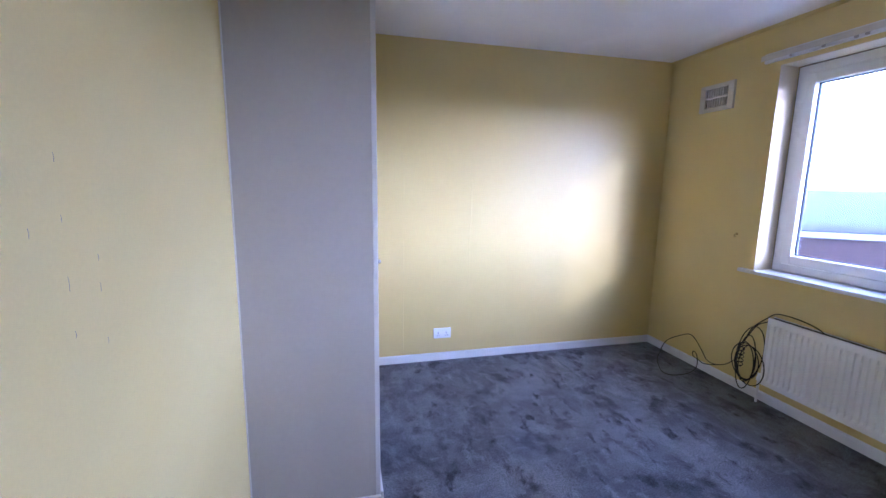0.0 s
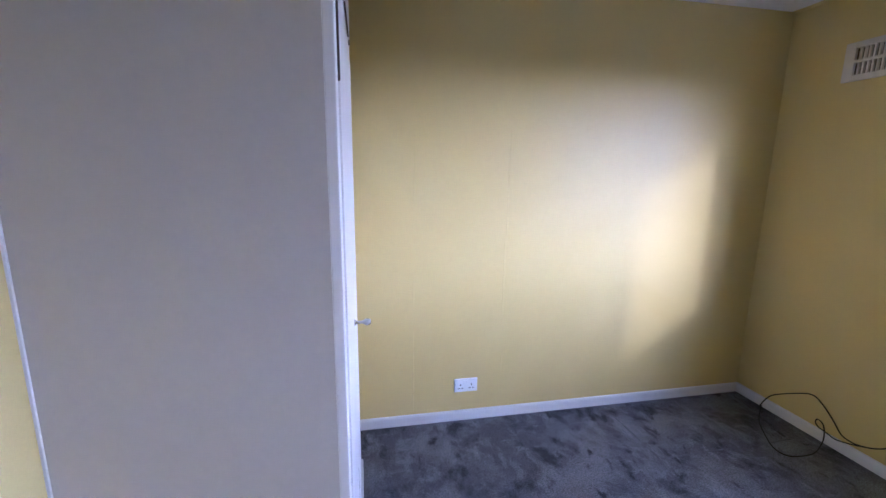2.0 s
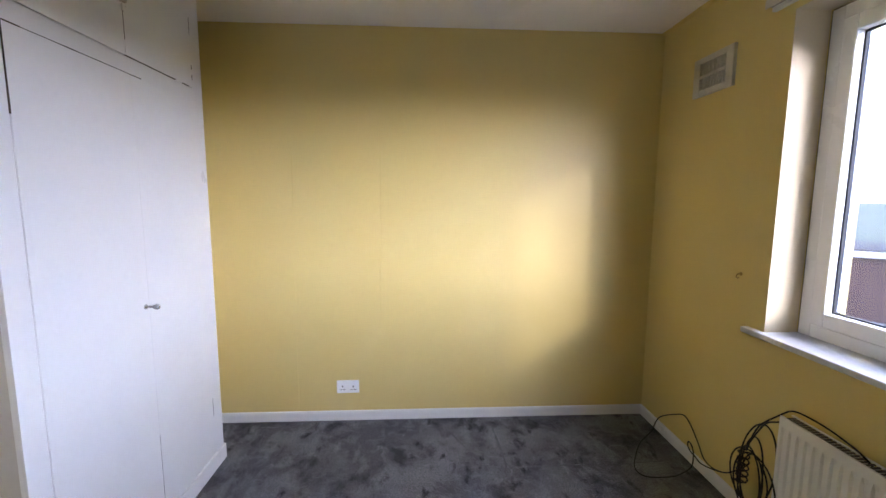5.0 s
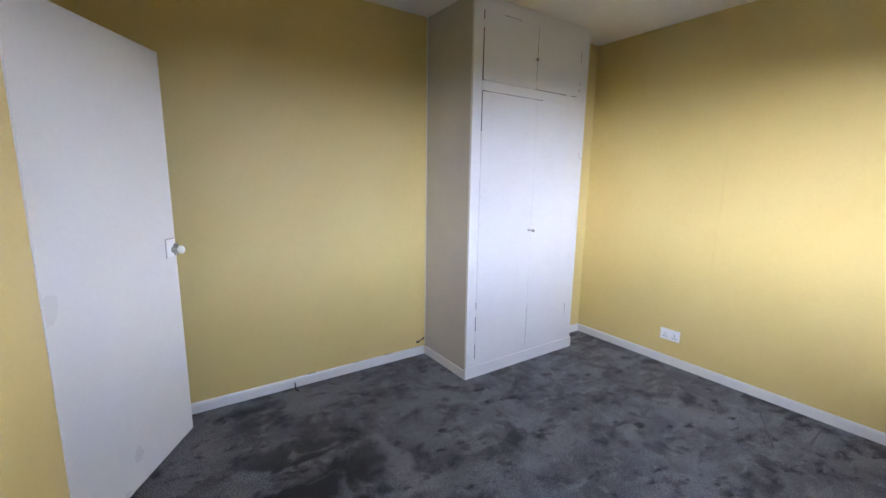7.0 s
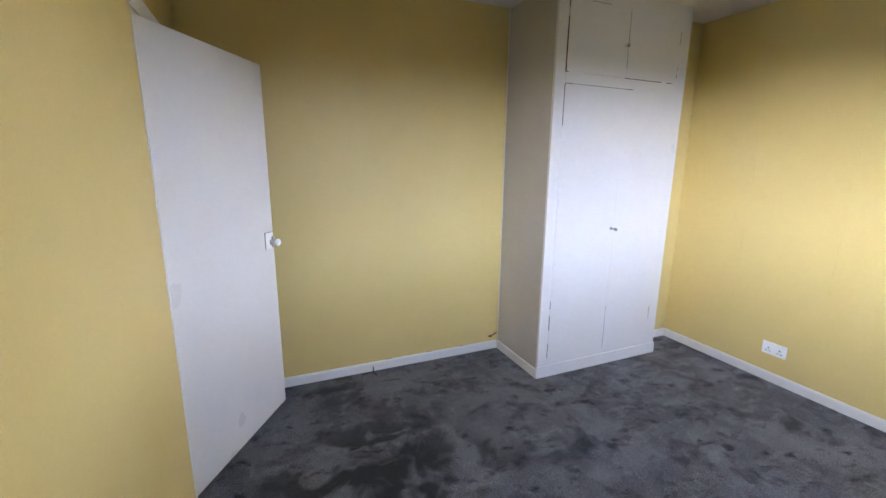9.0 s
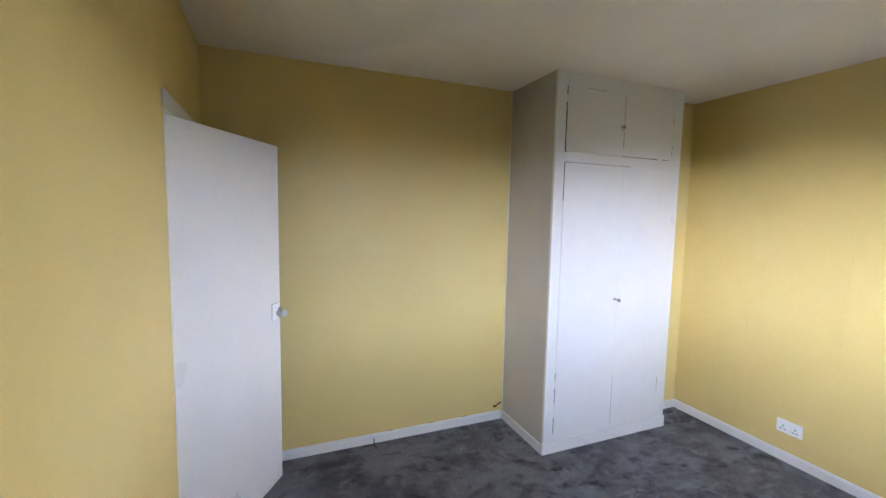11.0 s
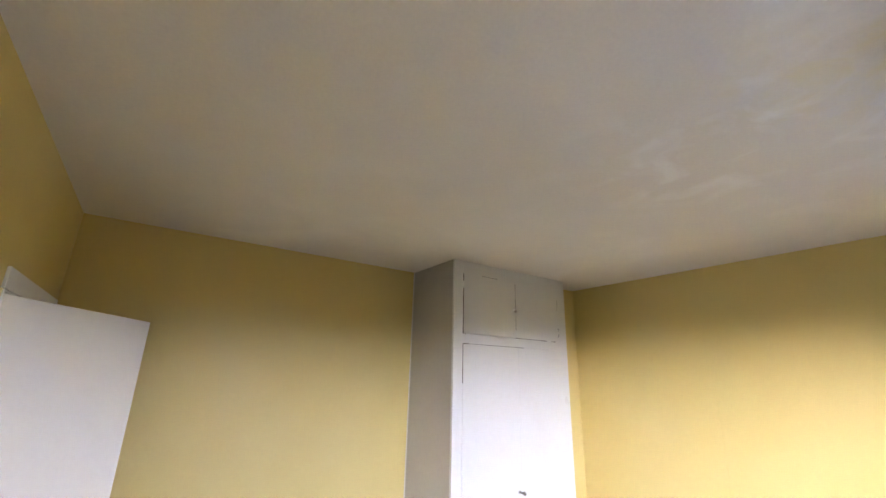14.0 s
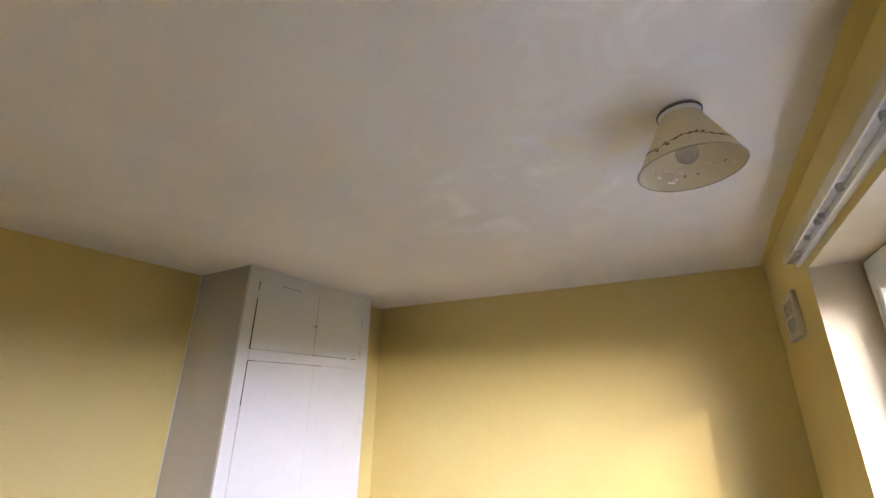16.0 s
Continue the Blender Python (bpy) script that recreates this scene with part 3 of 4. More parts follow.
# ---- radiator ----
def radiator():
    y0, y1, z0, z1, xf = -1.150, -2.46, 0.152, 0.612, 3.112
    r = thing("radiator", (EAST, (y0 + y1) / 2, z0), "cream enamelled steel radiator with vertical flutes under the window", "radiator")
    bm = bmesh.new()
    n = 39
    pitch = (y1 - y0) / n
    rows = ((z0, 0.0), (z0 + 0.03, 0.0), (z0 + 0.05, 1.0), (z1 - 0.06, 1.0), (z1 - 0.035, 0.0), (z1, 0.0))
    grid = []
    for z, on in rows:
        line = []
        for i in range(n):
            for k, d in ((0.0, 0), (0.28, 0), (0.42, 1), (0.80, 1), (0.94, 0)):
                line.append(bm.verts.new((xf + 0.009 * d * on, y0 + (i + k) * pitch, z)))
        line.append(bm.verts.new((xf, y1, z)))
        grid.append(line)
    for a, b in zip(grid, grid[1:]):
        for i in range(len(a) - 1):
            bm.faces.new((a[i], a[i + 1], b[i + 1], b[i]))
    part("front_panel", bm, RAD, r)
    part("edge_return", box((xf + 0.0005, y0 - 0.004, z0), (xf + 0.055, y0, z1 - 0.01), 0.0015), RAD, r)
    part("edge_return", box((xf + 0.0005, y1, z0), (xf + 0.055, y1 + 0.004, z1 - 0.01), 0.0015), RAD, r)
    part("back_panel", box((xf + 0.048, y1 + 0.005, z0), (xf + 0.056, y0 - 0.005, z1 - 0.012)), RAD, r)
    bm = box((xf, y1, z1 - 0.003), (xf + 0.008, y0, z1 + 0.003), 0.001)
    add_box(bm, (xf + 0.048, y1, z1 - 0.003), (xf + 0.058, y0, z1 + 0.003), 0.001)
    part("top_rim", bm, RAD, r)
    bm = bmesh.new()
    y = y0 - 0.02
    while y > y1 + 0.02:
        add_box(bm, (xf + 0.008, y - 0.003, z1 - 0.004), (xf + 0.048, y + 0.003, z1 + 0.001))
        y -= 0.016
    part("top_grille", bm, SHADOWGREY, r, "dusty top grille")
    for y in (y0 - 0.2, y1 + 0.2):
        part("bracket", box((xf + 0.056, y - 0.02, z0 + 0.05), (EAST, y + 0.02, z1 - 0.05), 0.002), RAD, r)
    bm = add_tube(bmesh.new(), [(xf + 0.03, y0 + 0.03, 0.0), (xf + 0.03, y0 + 0.03, 0.09), (xf + 0.03, y0 + 0.03, z0 + 0.02)], 0.0075, 10, 3)
    part("pipe", bm, GLOSS, r, "white painted pipe", True)
    bm = add_lathe(bmesh.new(), [(0.0, 0.0), (0.014, 0.0), (0.014, 0.025), (0.009, 0.03), (0.011, 0.05), (0.0, 0.052)], (xf + 0.03, y0 + 0.03, z0 + 0.005), "Z", 14)
    add_tube(bm, [(xf + 0.03, y0 + 0.03, z0 + 0.02), (xf + 0.03, y0 + 0.01, z0 + 0.02), (xf + 0.03, y0 - 0.004, z0 + 0.02)], 0.009, 10, 2)
    part("valve", bm, PLASTIC, r, "white lockshield valve", True)
    return r


radiator()


# ---- black aerial cable ----
def cable():
    c = thing("aerial_cable", (3.15, -1.02, 0.0), "black aerial cable looped along skirting and coiled beside the radiator", "cable")
    x = EAST - 0.055
    rad_ = 0.0035
    run = [(3.165, -0.217, 0.014), (3.16, -0.247, 0.073), (3.16, -0.295, 0.135), (3.16, -0.414, 0.214), (3.16, -0.51, 0.26), (3.16, -0.576, 0.231), (3.16, -0.642, 0.169),
           (3.16, -0.691, 0.117), (3.16, -0.763, 0.112), (3.155, -0.854, 0.154), (x, -0.948, 0.241), (x, -0.985, 0.29)]
    part("run", add_tube(bmesh.new(), run, rad_), BLACK, c, smooth=True)
    floor_loop = [(3.155, -0.80, 0.125), (3.16, -0.746, 0.10), (3.165, -0.662, 0.072), (3.165, -0.615, 0.081), (3.165, -0.574, 0.087), (3.165, -0.551, 0.107), (3.165, -0.558, 0.132),
                  (3.165, -0.591, 0.116), (3.163, -0.607, 0.062), (3.145, -0.615, 0.012), (3.037, -0.662, 0.005), (2.936, -0.672, 0.005), (2.857, -0.653, 0.005), (2.849, -0.581, 0.005),
                  (2.917, -0.469, 0.005), (3.006, -0.354, 0.005), (3.12, -0.26, 0.008), (3.165, -0.225, 0.02)]
    part("loop", add_tube(bmesh.new(), floor_loop, rad_), BLACK, c, smooth=True)
    rnd = random.Random(5)
    for k in range(6):
        cy, cz = -1.055 + rnd.uniform(-0.03, 0.03), 0.30 + rnd.uniform(-0.05, 0.05)
        ry, rz = rnd.uniform(0.05, 0.10), rnd.uniform(0.12, 0.20)
        tilt = rnd.uniform(-0.35, 0.25)
        loop = []
        for i in range(15):
            a = 2 * math.pi * i / 14 + k
            u, v = ry * math.cos(a), rz * math.sin(a)
            loop.append((x - 0.02 + 0.015 * math.sin(a + k) - 0.006 * k, cy + u * math.cos(tilt) - v * math.sin(tilt), max(0.02, cz + u * math.sin(tilt) + v * math.cos(tilt))))
        part("coil", add_tube(bmesh.new(), loop, rad_), BLACK, c, smooth=True)
    wrap = []
    for i in range(40):
        a = i * 0.9
        wrap.append((x - 0.03 + 0.022 * math.cos(a), -0.99 + 0.022 * math.sin(a), 0.20 + i * 0.004))
    part("wrap", add_tube(bmesh.new(), wrap, rad_, 8, 3), BLACK, c, smooth=True)
    over = [(x - 0.02, -0.99, 0.36), (x - 0.02, -1.04, 0.50), (x, -1.12, 0.60), (x, -1.17, 0.642), (x, -1.24, 0.652), (x, -1.33, 0.648), (x, -1.42, 0.630), (x + 0.01, -1.46, 0.60)]
    part("tail", add_tube(bmesh.new(), over, rad_), BLACK, c, smooth=True)
    part("tail", add_tube(bmesh.new(), [(x - 0.02, -1.0, 0.40), (x - 0.02, -1.07, 0.53), (x - 0.03, -1.14, 0.58), (x - 0.02, -1.17, 0.60)], rad_), BLACK, c, smooth=True)


cable()


# ---- fittings ----
def socket():
    s = thing("wall_socket", (1.180, 0, 0.233), "white plastic double switched wall socket on the yellow wall", "socket")
    part("plate", box((1.107, -0.010, 0.190), (1.253, 0.0, 0.276), 0.003), PLASTIC, s)
    for cx in (1.145, 1.215):
        for dx, dz, w, h in ((0, 0.008, 0.0035, 0.008), (-0.011, -0.014, 0.007, 0.003), (0.011, -0.014, 0.007, 0.003)):
            part("pin_slot", box((cx + dx - w, -0.0106, 0.228 + dz - h / 1.5), (cx + dx + w, -0.0098, 0.228 + dz + h / 1.5)), GAP, s)
    for cx in (1.170, 1.190):
        part("switch", box((cx - 0.007, -0.0135, 0.246), (cx + 0.007, -0.010, 0.266), 0.0015), PLASTIC, s)


def vent():
    y0, y1, z0, z1 = -0.630, -0.338, 2.034, 2.234
    v = thing("wall_vent", (EAST, (y0 + y1) / 2, (z0 + z1) / 2), "cream air vent with two rows of slots, high on wall", "vent")
    x0, by, bz, mid = EAST - 0.018, 0.050, 0.032, (z0 + z1) / 2
    part("backing", box((EAST - 0.003, y0 + 0.01, z0 + 0.01), (EAST, y1 - 0.01, z1 - 0.01)), GAP, v, "dark duct behind the slots")
    for lo, hi in (((x0, y0, z0), (EAST, y0 + by, z1)), ((x0, y1 - by, z0), (EAST, y1, z1)), ((x0, y0 + by, z0), (EAST, y1 - by, z0 + bz)), ((x0, y0 + by, z1 - bz), (EAST, y1 - by, z1)),
                   ((x0, y0 + by, mid - 0.008), (EAST, y1 - by, mid + 0.008))):
        part("frame", box(lo, hi, 0.003), VENT, v)
    n = 9
    for row in ((z0 + bz, mid - 0.008), (mid + 0.008, z1 - bz)):
        for i in range(1, n):
            y = y0 + by + i * (y1 - y0 - 2 * by) / n
            part("slat", box((x0 + 0.003, y - 0.0045, row[0]), (EAST - 0.003, y + 0.0045, row[1])), VENT, v)


def hook():
    h = thing("wall_hook", (EAST, -0.778, 1.12), "small brass cup hook screwed into the yellow wall", "hook")
    bm = add_tube(bmesh.new(), [(EAST, -0.778, 1.125), (EAST - 0.014, -0.778, 1.125), (EAST - 0.022, -0.778, 1.118), (EAST - 0.023, -0.778, 1.110), (EAST - 0.016, -0.778, 1.104), (EAST - 0.010, -0.778, 1.108)], 0.0022)
    part("hook", bm, BRASS, h, smooth=True)
    part("flange", add_lathe(bmesh.new(), [(0.0, -0.003), (0.008, -0.003), (0.008, 0.0)], (EAST, -0.778, 1.125), "X", 16), BRASS, h)


def wire_stub():
    w = thing("wire_stub", (0.01, -1.54, 0.12), "short black cable stub poking from wall above the skirting", "cable")
    part("wire", add_tube(bmesh.new(), [(0.0, -1.506, 0.128), (0.016, -1.512, 0.133), (0.024, -1.535, 0.130), (0.026, -1.555, 0.122)], 0.0045), BLACK, w, smooth=True)
    part("plug", box((0.020, -1.585, 0.110), (0.032, -1.560, 0.124), 0.002), GAP, w)


def wire_scrap():
    w = thing("wire_scrap", (0.07, -2.52, 0.0), "scrap of black wire lying on carpet by the skirting", "wire")
    part("wire", add_tube(bmesh.new(), [(0.016, -2.520, 0.035), (0.03, -2.521, 0.022), (0.055, -2.525, 0.008), (0.085, -2.512, 0.004)], 0.004), BLACK, w, smooth=True)


def skirting_chip(y, length):
    """A dark gap where the skirting has come away from the wall."""
    bm = bmesh.new()
    add_box(bm, (0.0, y - length / 2, 0.060), (0.0035, y + length / 2, 0.0665), 0.001)
    solid("trim_gap", bm, GAP, "dark gap above the skirting board", "gap", "structure")


for y, length in ((-2.078, 0.03), (-2.10, 0.015), (-2.403, 0.05), (-1.821, 0.06)):
    skirting_chip(y, length)
wire_scrap()


def carpet_crease(points, width, seed):
    """A low crease of lifted pile along a line on the carpet."""
    rnd = random.Random(seed)
    bm = bmesh.new()
    line = []
    for (xa, ya), (xb, yb) in zip(points, points[1:]):
        n = max(2, int(math.hypot(xb - xa, yb - ya) / 0.03))
        line += [(xa + (xb - xa) * k / n, ya + (yb - ya) * k / n) for k in range(n)]
    line.append(points[-1])
    prev = None
    for k, (x, y) in enumerate(line):
        dx, dy = points[-1][0] - points[0][0], points[-1][1] - points[0][1]
        d = math.hypot(dx, dy)
        nx, ny = -dy / d, dx / d
        w = width * rnd.uniform(0.5, 1.3)
        h = rnd.uniform(0.0015, 0.004)
        row = [bm.verts.new((x - nx * w, y - ny * w, 0.0)), bm.verts.new((x + rnd.uniform(-1, 1) * w * 0.3, y, h)), bm.verts.new((x + nx * w, y + ny * w, 0.0))]
        if prev:
            bm.faces.new((prev[0], prev[1], row[1], row[0]))
            bm.faces.new((prev[1], prev[2], row[2], row[1]))
        prev = row
    solid("trim_carpet_crease", bm, FLUFF, "pale lifted crease in the charcoal carpet", "carpet crease", "structure")


FLUFF = surface("brushed_pile", (0.17, 0.172, 0.185), (0.10, 0.101, 0.108), rough=0.95, big=22, fine=130, fine_amt=0.6, bump=0.4, spec=0.15)
carpet_crease([(2.126, -0.12), (2.136, -0.34), (2.141, -0.545)], 0.006, 1)
carpet_crease([(2.150, -0.548), (2.36, -0.546), (2.558, -0.540)], 0.005, 2)
carpet_crease([(3.122, -0.04), (3.085, -0.28), (3.047, -0.53)], 0.005, 3)
carpet_crease([(2.824, -0.542), (2.94, -0.536), (3.040, -0.531)], 0.004, 4)
carpet_crease([(1.842, -0.17), (1.94, -0.37), (2.05, -0.58)], 0.006, 5)
carpet_crease([(0.064, -1.916), (0.25, -1.92), (0.414, -1.924)], 0.006, 6)
socket()
vent()
hook()
wire_stub()


# ---- ceiling light ----
def shade_material():
    m = bpy.data.materials.new("fabric_shade")
    m.use_nodes = True
    nt = m.node_tree
    bsdf = nt.nodes["Principled BSDF"]
    f1, raw = noise_fac(nt, 260, 0.3, 0.7, 2.0)
    col = ramp_mix(nt, f1, (0.82, 0.745, 0.57), (0.76, 0.68, 0.50))
    nt.links.new(col, bsdf.inputs["Base Color"])
    bsdf.inputs["Roughness"].default_value = 0.9
    trans = nt.nodes.new("ShaderNodeBsdfTranslucent")
    nt.links.new(col, trans.inputs["Color"])
    mix = nt.nodes.new("ShaderNodeMixShader")
    mix.inputs[0].default_value = 0.5
    nt.links.new(bsdf.outputs[0], mix.inputs[1])
    nt.links.new(trans.outputs[0], mix.inputs[2])
    nt.links.new(mix.outputs[0], nt.nodes["Material Output"].inputs["Surface"])
    return m


BINDING = surface("fawn_tape", (0.52, 0.46, 0.33), (0.36, 0.31, 0.21), rough=0.9, big=20, fine=120, fine_amt=0.2)


def ceiling_light():
    cx, cy = 2.852, -1.812
    l = thing("ceiling_light", (cx, cy, H), "conical cream fabric lampshade with printed leaf band, under the ceiling", "ceiling light")
    part("rose", add_lathe(bmesh.new(), [(0.0, 0.0), (0.052, 0.0), (0.053, -0.008), (0.050, -0.020), (0.046, -0.024), (0.0, -0.024)], (cx, cy, H), "Z", 36), PLASTIC, l, "white plastic ceiling rose", True)
    part("trim_ring", add_lathe(bmesh.new(), [(0.0535, -0.004), (0.0555, -0.006), (0.0555, -0.010), (0.0535, -0.012), (0.0535, -0.004)], (cx, cy, H), "Z", 36), SHADOWGREY, l, "dark ring round the rose")
    r0, r1, z0, z1 = 0.047, 0.124, H - 0.018, H - 0.178
    rnd = random.Random(4)
    seg, rows_ = 160, 40
    holes = set()
    for k in range(46):
        a0, b0 = rnd.randrange(seg), rnd.randrange(27, 37)
        for n in range(rnd.randint(1, 3)):
            holes.add(((a0 + n) % seg, b0))
    bm = bmesh.new()
    for off in (0.0, -0.0012):
        rings = []
        for k in range(rows_ + 1):
            t = k / rows_
            rr, zz = r0 + (r1 - r0) * t + off, z0 + (z1 - z0) * t
            rings.append([bm.verts.new((cx + rr * math.cos(2 * math.pi * q / seg), cy + rr * math.sin(2 * math.pi * q / seg), zz)) for q in range(seg)])
        for k in range(rows_):
            for q in range(seg):
                if (q, k) not in holes:
                    p = (q + 1) % seg
                    bm.faces.new((rings[k][q], rings[k][p], rings[k + 1][p], rings[k + 1][q]))
    shade = part("shade", bm, shade_material(), l, "cream fabric cone pierced with small sprigs", True)
    part("shade_wire", add_lathe(bmesh.new(), [(r1 - 0.001, z1 + 0.002), (r1 + 0.0015, z1), (r1 - 0.001, z1 - 0.002), (r1 - 0.0035, z1), (r1 - 0.001, z1 + 0.002)], (cx, cy, 0), "Z", 64), BINDING, shade, "fawn bottom binding", True)
    leafm = surface("printed_leaf", (0.16, 0.13, 0.05), (0.22, 0.18, 0.07), rough=0.9, big=30, fine=200)
    bm = bmesh.new()
    rnd = random.Random(11)
    for i in range(44):
        a = 2 * math.pi * i / 44 + rnd.uniform(-0.03, 0.03)
        t = 0.74 + 0.04 * math.sin(a * 5) + rnd.uniform(-0.02, 0.02)
        da = rnd.uniform(0.12, 0.2)
        dt = rnd.uniform(-0.07, 0.07)
        vs = []
        for ka, kt in ((0, 0), (0.5, dt * 0.5 + 0.03), (1, dt), (0.5, dt * 0.5 - 0.03)):
            tt = t + kt
            rr = r0 + (r1 - r0) * tt + 0.0012
            vs.append(bm.verts.new((cx + rr * math.cos(a + ka * da), cy + rr * math.sin(a + ka * da), z0 + (z1 - z0) * tt)))
        bm.faces.new(vs)
    prev = None
    for q in range(121):
        a = 2 * math.pi * q / 120
        row = []
        for dt in (-0.008, 0.008):
            tt = 0.74 + 0.04 * math.sin(a * 5) + dt
            rr = r0 + (r1 - r0) * tt + 0.0010
            row.append(bm.verts.new((cx + rr * math.cos(a), cy + rr * math.sin(a), z0 + (z1 - z0) * tt)))
        if prev:
            bm.faces.new((prev[0], row[0], row[1], prev[1]))
        prev = row
    part("leaf_band", bm, leafm, shade, "brown printed leaf sprigs")
    part("lampholder", add_lathe(bmesh.new(), [(0.0, H - 0.024), (0.018, H - 0.024), (0.018, H - 0.07), (0.0, H - 0.07)], (cx, cy, 0), "Z", 20), PLASTIC, l, smooth=True)
    bulbm = bpy.data.materials.new("bulb_glass")
    bulbm.use_nodes = True
    b = bulbm.node_tree.nodes["Principled BSDF"]
    b.inputs["Base Color"].default_value = (0.95, 0.94, 0.92, 1)
    b.inputs["Roughness"].default_value = 0.15
    b.inputs["Transmission Weight"].default_value = 0.85
    part("bulb", add_lathe(bmesh.new(), [(0.012, H - 0.07), (0.014, H - 0.085), (0.024, H - 0.11), (0.028, H - 0.128), (0.024, H - 0.146), (0.012, H - 0.156), (0.0, H - 0.158)], (cx, cy, 0), "Z", 24), bulbm, l, "unlit bulb", True)


ceiling_light()


# ---- lining paper seams and carpet seams ----
def paper_seam(x, z0, z1):
    """The lifted edge of one strip of paper lapping the next, uneven along its height."""
    rnd = random.Random(int(x * 100 + z0 * 10))
    bm = bmesh.new()
    n = max(4, int((z1 - z0) / 0.05))
    prev = None
    for i in range(n + 1):
        z = z0 + (z1 - z0) * i / n
        dx, lift = rnd.uniform(-0.0008, 0.0008), rnd.uniform(0.0010, 0.0024) * min(1.0, 4.0 * min(i, n - i) / n + 0.25)
        row = [bm.verts.new(p) for p in ((x - 0.003 + dx, 0.0003, z), (x - 0.0025 + dx, -lift * 0.9, z), (x - 0.001 + dx, -lift, z), (x + 0.009 + dx, 0.0003, z))]
        if prev:
            for k in range(3):
                bm.faces.new((prev[k], prev[k + 1], row[k + 1], row[k]))
        prev = row
    solid("trim_paper_seam", bm, YELLOW, "raised vertical seam of painted lining paper", "wallpaper seam", "structure")


for x, z0, z1 in ((1.408, 1.12, 1.78), (1.400, 0.60, 1.16), (1.404, 0.30, 0.42), (0.852, 0.07, 0.60), (0.856, 0.76, 1.02), (0.860, 1.30, 1.75)):
    paper_seam(x, z0, z1)


def wall_scratch(y, z, length):
    """A fine dark vertical scratch through the paint of the west wall."""
    bm = bmesh.new()
    add_tube(bm, [(0.0, y, z - length / 2), (0.0004, y + 0.0005, z), (0.0, y - 0.0004, z + length / 2)], 0.00035, 5, 3)
    solid("trim_wall_scratch", bm, DARK_MARK, "fine dark scratch in the yellow paint", "scratch", "structure")


for y, z, length in ((-2.45, 1.486, 0.014), (-2.45, 1.397, 0.010), (-2.452, 1.298, 0.024), (-2.372, 1.274, 0.016), (-2.369, 1.325, 0.012), (-2.451, 1.218, 0.012), (-2.368, 1.178, 0.012), (-2.519, 1.383, 0.014)):
    wall_scratch(y, z, length)


# ---- outside ----
GROUND = -3.2
BRICK = surface("red_brick", (0.115, 0.050, 0.040), (0.09, 0.041, 0.033), rough=0.9, big=0.6, fine=1.5, fine_amt=0.1, bump=0)
ROOF = surface("grey_brown_tiles", (0.050, 0.045, 0.050), (0.036, 0.033, 0.038), rough=0.9, big=0.4, fine=1.2, fine_amt=0.15, bump=0, spec=0.2)
ROOF_RED = surface("pinkish_roof_tiles", (0.17, 0.115, 0.105), (0.12, 0.085, 0.08), rough=0.9, big=0.5, fine=2, fine_amt=0.2, bump=0, spec=0.2)
CONCRETE = surface("pale_concrete", (0.15, 0.146, 0.142), (0.12, 0.117, 0.113), rough=0.9, big=0.8, fine=3, fine_amt=0.2, bump=0)
GRASS = surface("rough_grass", (0.05, 0.075, 0.028), (0.07, 0.085, 0.038), rough=0.95, big=0.4, fine=3, fine_amt=0.3, bump=0)
WHITE_OUT = surface("white_boarding", (0.66, 0.66, 0.66), (0.56, 0.56, 0.56), rough=0.5, big=1, fine=10, fine_amt=0.05, bump=0.02)
LEAF_G = surface("tree_leaves", (0.045, 0.078, 0.034), (0.065, 0.095, 0.040), rough=0.8, big=0.6, fine=5, fine_amt=0.3, bump=0)
LEAF_PALE = surface("pale_tree_leaves", (0.11, 0.16, 0.045), (0.13, 0.17, 0.055), rough=0.8, big=0.6, fine=5, fine_amt=0.3, bump=0)
BARK = surface("bark", (0.10, 0.075, 0.05), (0.07, 0.05, 0.035), rough=0.95, big=3, fine=20, fine_amt=0.4, bump=0.5, bump_dist=0.01)
DARKGLASS = surface("far_window_glass", (0.10, 0.12, 0.14), (0.16, 0.18, 0.20), rough=0.08, big=0.5, fine=3, fine_amt=0.1, bump=0)

bm = bmesh.new()
vs = [bm.verts.new(p) for p in ((-2500, -2500, GROUND), (2500, -2500, GROUND), (2500, 2500, GROUND), (-2500, 2500, GROUND))]
bm.faces.new(vs)
solid("ground", bm, GRASS, "rough grass and yards behind the houses", "ground", "structure")
# pale yard added below the window to reflect daylight onto the ceiling
BOUNCE_YARD = surface("bounce_concrete", (0.19, 0.182, 0.17), (0.15, 0.144, 0.135), rough=0.95, big=0.6, fine=25, fine_amt=0.3, bump=0.3)
solid("pavement", box((OUT, -30, GROUND), (23.5, 30, GROUND + 0.06)), BOUNCE_YARD, "mostly unseen concrete yard added to bounce light up to the ceiling", "yard", "structure")
solid("wall_outer", box((-0.12, -5.4, GROUND), (OUT - 0.01, 0.24, -0.25)), BRICK, "brick storey under the room", "wall", "structure")


